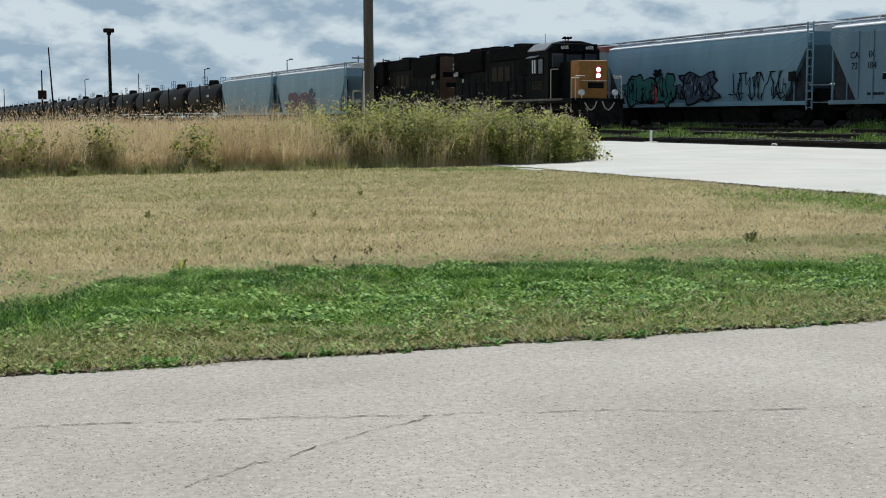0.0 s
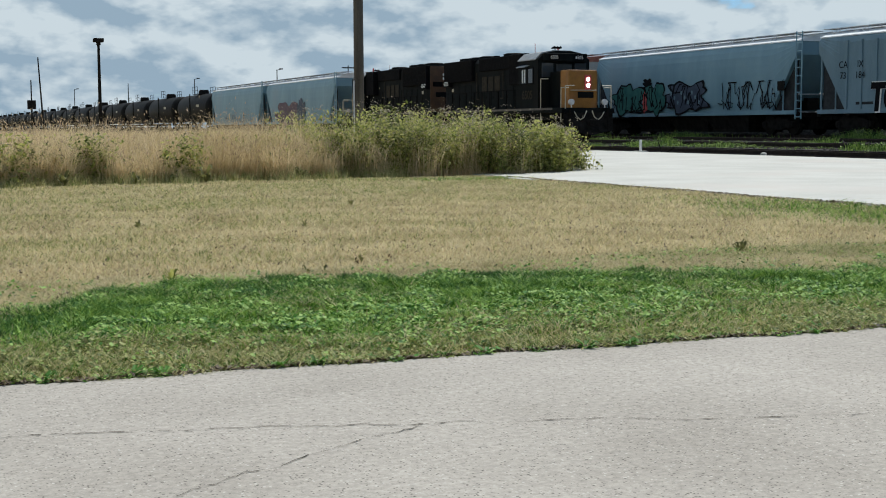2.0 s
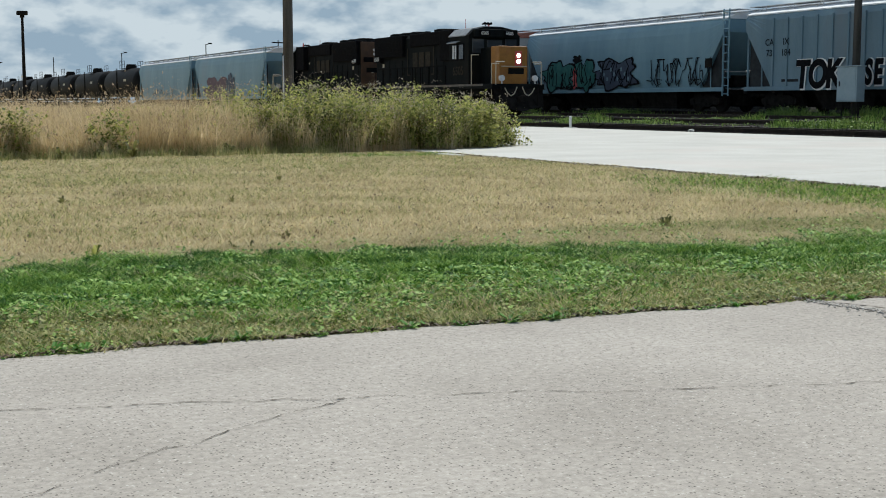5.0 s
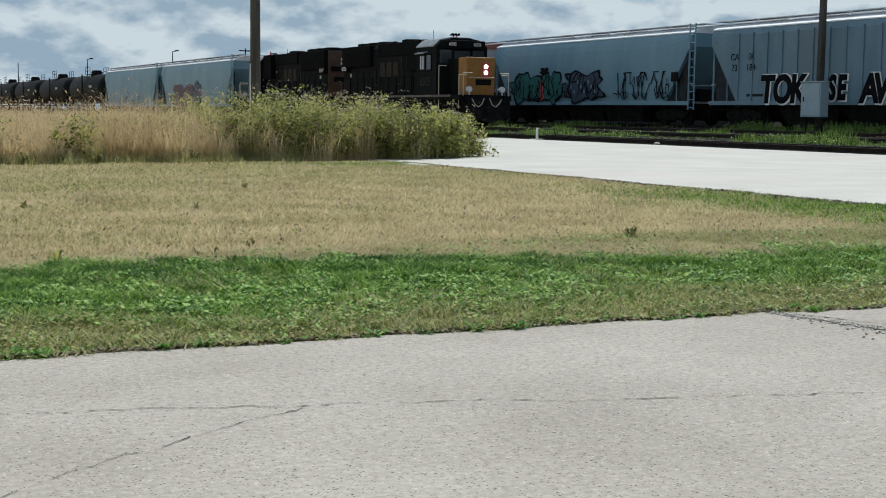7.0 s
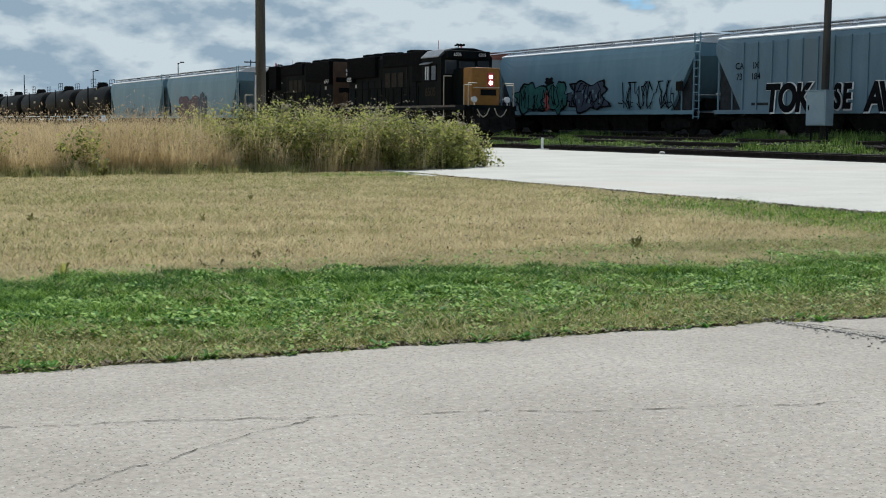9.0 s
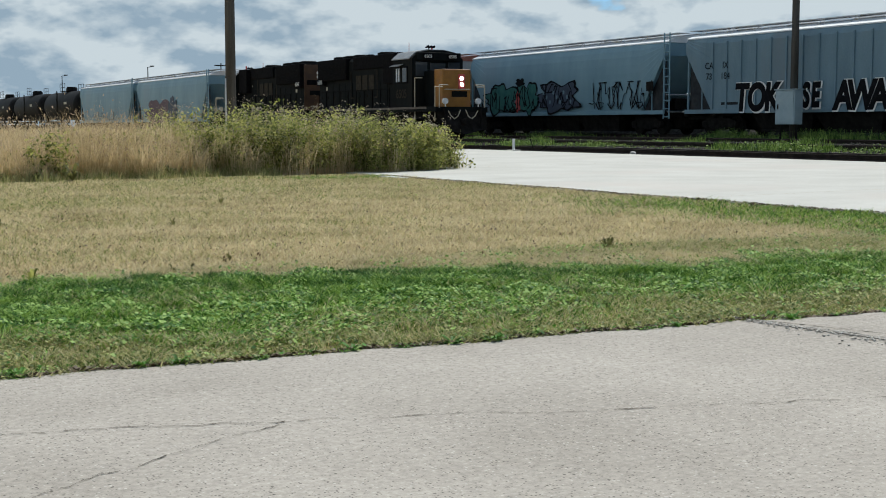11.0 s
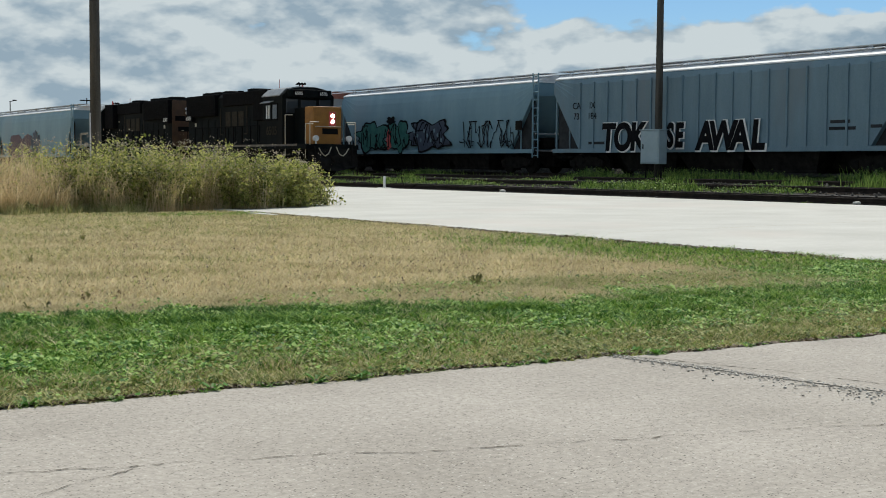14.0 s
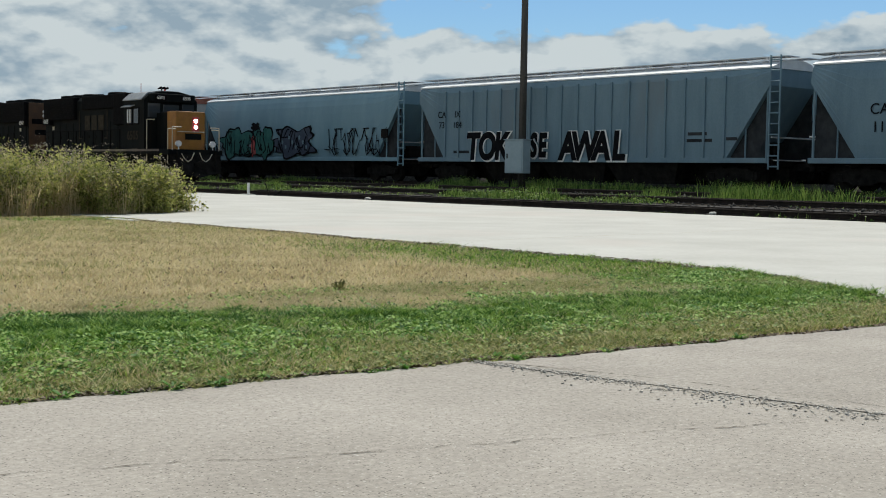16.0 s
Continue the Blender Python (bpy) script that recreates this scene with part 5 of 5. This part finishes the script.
tall = tuft + 0.55 * smoothstep(1.3, 0.2, np.abs(ly - np.interp(lx, GB_X, GB_Y) + 0.55)) * g
tall = tall * (1 + 0.35 * smoothstep(0.5, 0.0, apron_edge(ly) + 0.05 - lx))
for nm, sel, h0, h1, w0, m, lb in (("lawn_grass", is_green, 0.02, 0.055, 0.008, LAWN_GREEN, "lush green grass band along the driveway"),
                                   ("lawn_grass", is_mix, 0.02, 0.06, 0.0075, LAWN_MIX, "olive half-dried grass among the lawn"),
                                   ("lawn_grass", is_dry, 0.018, 0.055, 0.0065, LAWN_DRY, "dry straw-coloured mown lawn")):
    k = int(sel.sum())
    tagged(blades(nm, lx[sel], ly[sel], np.full(k, -0.03), rng.uniform(h0, h1, k) * tall[sel], w0 * rng.uniform(0.6, 1.4, k) * far_w[sel], rng.uniform(0.4, 2.0, k), m), lb, "grass", kind="stuff")

# broad leaves in the green band, olive ones towards the drive
x, y = lawn_points(430000, 5.75, 10.0)
g = greenness(x, y)
olive = smoothstep(1.9, 0.5, y - edge_y(x) + 0.35 * patch_noise(x, y, 1.6, 5))
clumps = np.clip(0.42 + 0.3 * patch_noise(x, y, 12, 8) + 0.2 * patch_noise(x, y, 3.1, 9), 0.04, 1.0)
sel = rng.random(len(x)) < np.clip(g + 0.1, 0, 1) * clumps * 0.6
as_olive = rng.random(len(x)) < olive * 0.9
lift = 0.06 * clumps
for pick_, m, s0, s1, lb in ((sel & ~as_olive, BROAD, 0.012, 0.03, "bright green clover and dandelion leaves in the lawn"), (sel & as_olive, OLIVE, 0.009, 0.022, "small olive clover leaves along the driveway")):
    k = int(pick_.sum())
    tagged(leaflets("clover", x[pick_], y[pick_], lift[pick_] * rng.uniform(0.1, 1.1, k) - 0.01, rng.uniform(s0, s1, k), m, 0.7, 1.3), lb, "clover", kind="stuff")
# ranker dark grass along the upper rim of the band
x = rng.uniform(-0.3, 10.5, 60000)
y = np.interp(x, GB_X, GB_Y) - 0.05 - 0.16 * patch_noise(x, x * 0 + 9, 6.5, 4) - 0.95 * rng.random(len(x)) ** 1.5 * (1 + 0.4 * patch_noise(x, x * 0, 1.5, 17))
sel = (y > edge_y(x) + 0.5) & (rng.random(len(x)) < 0.8 * smoothstep(7.5, 3.5, x) + 0.22) & (rng.random(len(x)) < 0.55 + 0.4 * patch_noise(x, y, 5, 18))
x, y = x[sel], y[sel]
tagged(blades("rank_grass", x, y, np.full(len(x), -0.03), rng.uniform(0.04, 0.095, len(x)), rng.uniform(0.006, 0.011, len(x)), rng.uniform(0.3, 1.2, len(x)), RANK), "taller dark green grass along the rim of the lush band", "grass", kind="stuff")


def rosette(x, y, z, count, size, material, lift=0.6, name="weed_plant", label="low broadleaf weed at the driveway edge", group="edge weeds", seed=0):
    """A plant of pointed leaves that bend out from one root."""
    r = random.Random(seed)
    bm = bmesh.new()
    for i in range(count):
        a = i * 2.4 + r.uniform(-0.4, 0.4)
        L, w = size * r.uniform(0.6, 1.15), size * r.uniform(0.2, 0.34)
        up = lift * r.uniform(0.4, 1.3)
        d, s = Vector((math.cos(a), math.sin(a), 0)), Vector((-math.sin(a), math.cos(a), 0))
        pts = [(0.05, 0.15, 0.0), (0.4, 1.0, 0.7), (0.75, 0.85, 1.0), (1.05, 0.05, 0.75)]
        prev = None
        for t, ww, hh in pts:
            c = d * L * t * (1.15 - 0.5 * lift) + Vector((0, 0, L * up * hh))
            cur = [bm.verts.new(c + s * w * ww / 2), bm.verts.new(c + Vector((0, 0, -w * ww * 0.18))), bm.verts.new(c - s * w * ww / 2)]
            if prev:
                bm.faces.new((prev[0], prev[1], cur[1], cur[0])), bm.faces.new((prev[1], prev[2], cur[2], cur[1]))
            prev = cur
    me = bpy.data.meshes.new(name)
    bm.to_mesh(me)
    bm.free()
    me.materials.append(material)
    ob = new(name, me)
    ob.location = (x, y, z)
    return tagged(ob, label, "weed", group)


base = [rosette(0, 0, 0, 9 + 3 * k, 0.05 + 0.016 * k, BROAD, 0.5, seed=k) for k in range(4)]
spots = np.concatenate([rng.normal(1.05, 0.12, 8), rng.normal(2.2, 0.25, 8), rng.normal(3.6, 0.5, 14), rng.uniform(0.4, 11, 90), rng.normal(4.7, 0.5, 14)])
for i, x in enumerate(spots):
    src = base[i % 4]
    ob = src if i < 4 else new("weed_plant", src.data)
    y = float(edge_y(np.array([x]))[0]) + abs(rng.normal(0, 0.06)) - 0.02
    ob.matrix_basis = pose(float(x), y, -0.012, 0, 0, float(rng.uniform(0, 360))) @ Matrix.Scale(float(rng.uniform(0.35, 0.85)), 4)
    tagged(ob, "low broadleaf weed at the driveway edge", "weed", "edge weeds")
for i, (x, y, s) in enumerate(((7.18, 9.98, 0.1), (7.28, 10.05, 0.08), (3.0, 9.9, 0.07), (3.15, 9.95, 0.06), (1.9, 9.8, 0.1), (0.6, 11.4, 0.09), (4.4, 14.6, 0.08), (3.7, 10.6, 0.06), (6.3, 18.5, 0.1), (2.6, 15.3, 0.1))):
    rosette(x, y, -0.02, 10, s, DOCK if i != 4 else WEED, 1.0, "lawn_weed", "dark stray weed in the dry lawn", "lawn weeds", seed=50 + i)

# dark leaflets that draw the shadow line along the driveway's edge
n = 9000
x = rng.uniform(-0.5, 12.5, n)
y = edge_y(x) + np.abs(rng.normal(0, 0.035, n)) - 0.012
tagged(leaflets("edge_litter", x, y, rng.uniform(-0.01, 0.012, n), rng.uniform(0.008, 0.026, n), LITTER_SHADE, 0.6, 1.5), "dark leaflets that form the shadow line along the driveway edge", "leaf litter", kind="stuff")
# thin dark line of leaflets where lawn and apron meet
y = rng.uniform(4, 27, 6000)
x = apron_edge(y) + 0.05 * np.sin(y * 1.7) - np.abs(rng.normal(0, 0.05, 6000)) + 0.03
tagged(leaflets("apron_litter", x, y, rng.uniform(-0.005, 0.025, 6000), rng.uniform(0.01, 0.035, 6000), LITTER_SHADE, 0.6, 1.6), "dark leaflets along the apron edge", "leaf litter", kind="stuff")
x, y = lawn_points(70000, 9.0, 27.0, 1.4)
k = rng.random(len(x)) < 0.06 + 0.16 * np.clip(patch_noise(x, y, 3.0, 61), 0, 1.5)
x, y = x[k], y[k]
tagged(leaflets("lawn_litter", x, y, rng.uniform(-0.02, 0.02, len(x)), rng.uniform(0.008, 0.02, len(x)), LITTER_SHADE, 0.9, 2.4), "dark dead stems scattered in the dry lawn", "leaf litter", kind="stuff")

# ---- tall weeds beyond the lawn ----
def weed_top(x):
    return np.interp(x, [-5, 2, 6, 9, 11, 13.5, 15.2, 16.7], [1.42, 1.44, 1.46, 1.52, 1.62, 1.52, 1.32, 0.95])


def weed_front(x):
    return np.interp(x, [-5, 1.7, 9, 12.2, 15.6, 16.9], [26.8, 27.3, 28.5, 28.6, 28.7, 29.6]) + 0.25 * np.sin(x * 2.1) + 0.15 * np.sin(x * 5.3)


def weed_points(n, x0, x1, depth, power):
    x = rng.uniform(x0, x1, n)
    d = depth * rng.random(n) ** power
    y = weed_front(x) + d
    keep = x < 15.9 + np.maximum(0, y - 28.7) * 0.52 + 0.3 * np.sin(y * 2)
    return x[keep], y[keep], d[keep]


# straw stems
x, y, d = weed_points(125000, -1.0, 25.0, 16.0, 2.0)
bushy = smoothstep(7.5, 10.5, x + 0.5 * np.sin(y * 1.7))
keep = rng.random(len(x)) < 1 - 0.7 * bushy - 0.25 * smoothstep(13.8, 14.8, x)
x, y, d, bushy = x[keep], y[keep], d[keep], bushy[keep]
clump = 0.8 + 0.14 * patch_noise(x, y, 1.3, 21) + 0.12 * patch_noise(x, y, 4.5, 22)
h = weed_top(x) * clump * rng.uniform(0.45, 1.05, len(x)) * (0.75 + 0.25 * smoothstep(0, 0.8, d))
w = rng.uniform(0.004, 0.012, len(x))
tagged(blades("tall_grass", x, y, ground_z(x), h, w, 0.06 + 0.85 * rng.random(len(x)) ** 1.7, STRAW), "tall dry straw-coloured grass beyond the lawn", "tall grass", kind="stuff")
k = rng.random(len(x)) < 0.2
tagged(leaflets("seed_heads", x[k] + rng.normal(0, 0.05, k.sum()), y[k], ground_z(x[k]) + h[k] * rng.uniform(0.9, 1.08, k.sum()), rng.uniform(0.02, 0.035, k.sum()), SEED, 1.4, 3.2), "brown seed heads on the tall grass", "seed heads", kind="stuff")
# lower fringe before the tall stems
fx, fy, fd = weed_points(14000, -1.0, 11.0, 1.0, 1.0)
fy = fy - 0.55 + fd * 0.3
tagged(blades("fringe_grass", fx, fy, ground_z(fx), rng.uniform(0.08, 0.5, len(fx)) * (0.35 + fd), rng.uniform(0.006, 0.014, len(fx)), rng.uniform(0.2, 0.8, len(fx)), LAWN_MIX), "shorter olive grass at the foot of the tall grass", "grass", kind="stuff")
# far rough grass that closes the view behind the first rows
n = 26000
x = rng.uniform(-6, 27, n)
y = 44 + 60 * rng.random(n) ** 1.5
keep = x < 15.9 + (y - 28.7) * 0.52
x, y = x[keep], y[keep]
x = np.minimum(x, 27.0)
tagged(blades("tall_grass", x, y, ground_z(x), rng.uniform(0.5, 1.15, len(x)), rng.uniform(0.02, 0.045, len(x)), rng.uniform(0.05, 0.3, len(x)), STRAW), "rough dry grass along the yard", "tall grass", kind="stuff")

# leafy weeds: many stems, each with leaves along it
def leafy(name, cx, cy, spread, height, stems, per, size, seed, leaf_m, label):
    r = np.random.default_rng(seed)
    n = stems
    sx, sy = cx + r.normal(0, spread, n), cy + r.normal(0, spread * 0.7, n)
    hh = height * r.uniform(0.55, 1.05, n)
    ax, ay = r.normal(0, 0.16, n) * hh, r.normal(0, 0.12, n) * hh
    t = r.uniform(0.12, 1.0, (n, per)) ** 0.8
    px = (sx[:, None] + ax[:, None] * t + r.normal(0, 0.055, (n, per))).ravel()
    py = (sy[:, None] + ay[:, None] * t + r.normal(0, 0.055, (n, per))).ravel()
    pz = (ground_z(sx)[:, None] + hh[:, None] * t).ravel()
    return (sx, sy, hh), (px, py, pz, np.repeat(hh, per) * 0 + size)


allx, ally, allz, alls, stx, sty, sth = [], [], [], [], [], [], []
for i in range(235):
    cx = rng.uniform(9.2, 16.0) if i < 150 else rng.uniform(12.8, 16.75)
    if rng.random() < 0.12:
        cx = rng.uniform(1.5, 9)
    cy = float(weed_front(cx)) + 0.2 + 5.5 * rng.random() ** 1.6 + max(0, cx - 15.9) * 1.0
    hgt = float(weed_top(cx)) * rng.uniform(0.42, 1.1) * (0.72 if cx < 9 else 1)
    (a, b, c_), (px, py, pz, ps) = leafy("weed", cx, cy, 0.24, hgt, 22, 25, 0.05, 100 + i, WEED, "")
    allx.append(px), ally.append(py), allz.append(pz), alls.append(ps * rng.uniform(0.75, 1.2)), stx.append(a), sty.append(b), sth.append(c_)
px, py, pz, ps = map(np.concatenate, (allx, ally, allz, alls))
tagged(leaflets("leafy_weeds", px, py, pz, ps * rng.uniform(0.6, 1.3, len(px)), WEED, 0.9, 1.9), "olive-green leafy weeds at the end of the tall grass", "weeds", kind="stuff")
a, b, hh = map(np.concatenate, (stx, sty, sth))
tagged(blades("weed_stems", a, b, ground_z(a), hh * 1.05, np.full(len(a), 0.009), rng.uniform(0.02, 0.2, len(a)), STEM), "thin upright weed stems", "weeds", kind="stuff")
k = rng.random(len(a)) < 0.5
m = int(k.sum())
fx = np.repeat(a[k], 5) + rng.normal(0, 0.05, m * 5)
fy = np.repeat(b[k], 5) + rng.normal(0, 0.05, m * 5)
fz = np.repeat(ground_z(a[k]) + hh[k] * 1.05, 5) + rng.normal(0, 0.035, m * 5)
tagged(leaflets("weed_flowers", fx, fy, fz, rng.uniform(0.018, 0.035, m * 5), FLOWER, 1.0, 1.4), "dry pale flower heads over the weeds", "weeds", kind="stuff")

# single tall stalks against the tracks
for i, (x, y, hgt) in enumerate(((15.35, 29.2, 1.42), (14.9, 29.4, 1.3), (15.7, 29.5, 1.15), (12.1, 29.0, 1.6), (10.6, 29.1, 1.55), (13.2, 29.3, 1.5), (9.4, 29.0, 1.5))):
    st = thing("tall_weed", x, y, -0.03, "tall spindly weed with pale flower heads", "weed", "tall weeds")
    bm = bmesh.new()
    r = random.Random(300 + i)
    rod(bm, (0, 0, 0), (0.08, 0, hgt), 0.012, 6, 0.005)
    tips = [(0.08, 0, hgt)]
    for k in range(9):
        z = hgt * r.uniform(0.45, 0.95)
        ang, ln = r.uniform(0, 6.28), r.uniform(0.12, 0.34)
        e = (0.08 * z / hgt + math.cos(ang) * ln, math.sin(ang) * ln, z + ln * 0.7)
        rod(bm, (0.08 * z / hgt, 0, z), e, 0.006, 5, 0.003)
        tips.append(e)
    part("stem", bm, STEM, st)
    for e in tips:
        bm = bmesh.new()
        for _ in range(7):
            p = Vector(e) + Vector((r.gauss(0, 0.035), r.gauss(0, 0.035), r.gauss(0, 0.03)))
            q = Vector((r.gauss(0, 1), r.gauss(0, 1), r.gauss(0, 1))).normalized() * 0.028
            o = q.orthogonal().normalized() * 0.02
            bm.faces.new([bm.verts.new(v) for v in (p - q, p + o, p + q, p - o)])
        part("flower_head", bm, FLOWER, st)
    bm = bmesh.new()
    for _ in range(46):
        z = hgt * r.uniform(0.1, 0.85)
        ang, ln = r.uniform(0, 6.28), r.uniform(0.06, 0.16)
        p, q = Vector((0.08 * z / hgt, 0, z)), Vector((math.cos(ang) * ln, math.sin(ang) * ln, r.uniform(-0.02, 0.06)))
        o = Vector((-q.y, q.x, 0)).normalized() * ln * 0.22
        bm.faces.new([bm.verts.new(v) for v in (p, p + q * 0.5 + o, p + q, p + q * 0.5 - o)])
    part("leaves", bm, WEED, st)
# dark docks in the dry grass
for i, (x, y, s, m) in enumerate(((6.15, 27.6, 0.3, DOCK), (4.6, 27.3, 0.22, DOCK), (3.15, 27.1, 0.26, DOCK), (5.4, 27.5, 0.2, DOCK), (8.4, 28.1, 0.26, DOCK))):
    ob = rosette(x, y, 0.0, 16, s, m, 0.9, "dock_plant", "dark upright dock plant before the dry grass", "dock plants", seed=80 + i)

# ---- weeds among the tracks ----
n = 90000
x = rng.choice([30.9, 33.9, 38.45, 28.75], n, p=[0.32, 0.28, 0.35, 0.05]) + rng.normal(0, 0.42, n)
y = 6 + 84 * rng.random(n) ** 1.4
pn = patch_noise(x, y, 0.55, 31)
keep = (rng.random(n) < 0.17 + 0.5 * pn) & (x > 27.75) & (np.abs(x - 28.3) > 0.08) & (np.abs(x - 29.74) > 0.08)
x, y, pn = x[keep], y[keep], pn[keep]
h = (0.09 + 0.13 * np.clip(pn, 0, 2)) * rng.uniform(0.5, 1.5, len(x)) * np.where(x < 29.5, 0.5, np.where(x > 37, 2.0, 0.9))
tagged(blades("track_weeds", x, y, ground_z(x), h, rng.uniform(0.012, 0.03, len(x)), rng.uniform(0.1, 0.7, len(x)), TRACKLEAF), "fresh green weeds between the tracks", "weeds", kind="stuff")
k = rng.random(len(x)) < 0.6
tagged(leaflets("track_weed_leaves", x[k] + rng.normal(0, 0.06, k.sum()), y[k], ground_z(x[k]) + h[k] * rng.uniform(0.3, 1.0, k.sum()), rng.uniform(0.03, 0.07, k.sum()), TRACKLEAF, 0.9, 1.7), "small leaves of weeds between the tracks", "weeds", kind="stuff")
for i, (x, y, s) in enumerate(((33.9, 24.6, 0.95), (33.7, 25.5, 0.9), (34.0, 23.6, 0.8), (33.8, 29.0, 0.6), (33.9, 35.0, 0.6), (33.6, 41.0, 0.55), (30.9, 36.0, 0.45), (30.8, 31.0, 0.4), (31.0, 48.0, 0.45), (33.8, 53.0, 0.5), (33.7, 22.0, 0.7), (33.9, 26.2, 0.7), (28.9, 47.5, 0.45), (28.7, 50.5, 0.5))):
    r = np.random.default_rng(400 + i)
    n = 260
    px, py = x + r.normal(0, 0.32 * s + 0.05, n), y + r.normal(0, 0.5 * s, n)
    tagged(blades("weed_clump", px, py, ground_z(px), s * r.uniform(0.2, 0.8, n), r.uniform(0.015, 0.035, n), r.uniform(0.1, 0.5, n), TRACKLEAF), "thick clump of green weeds beside the rails", "weeds", kind="stuff")

# pale stones by the near rail
for i, (x, y, s) in enumerate(((28.05, 37.6, 0.12), (28.0, 22.1, 0.11))):
    bm = bmesh.new()
    bmesh.ops.create_icosphere(bm, subdivisions=2, radius=s)
    r = random.Random(700 + i)
    for v in bm.verts:
        v.co *= r.uniform(0.8, 1.15)
        v.co.z *= 0.6
    ob = part("stone", bm, APRON)
    ob.location = (x, y, 0.13 + s * 0.3)
    tagged(ob, "pale chunk of broken concrete beside the rail", "stone", "loose stones")
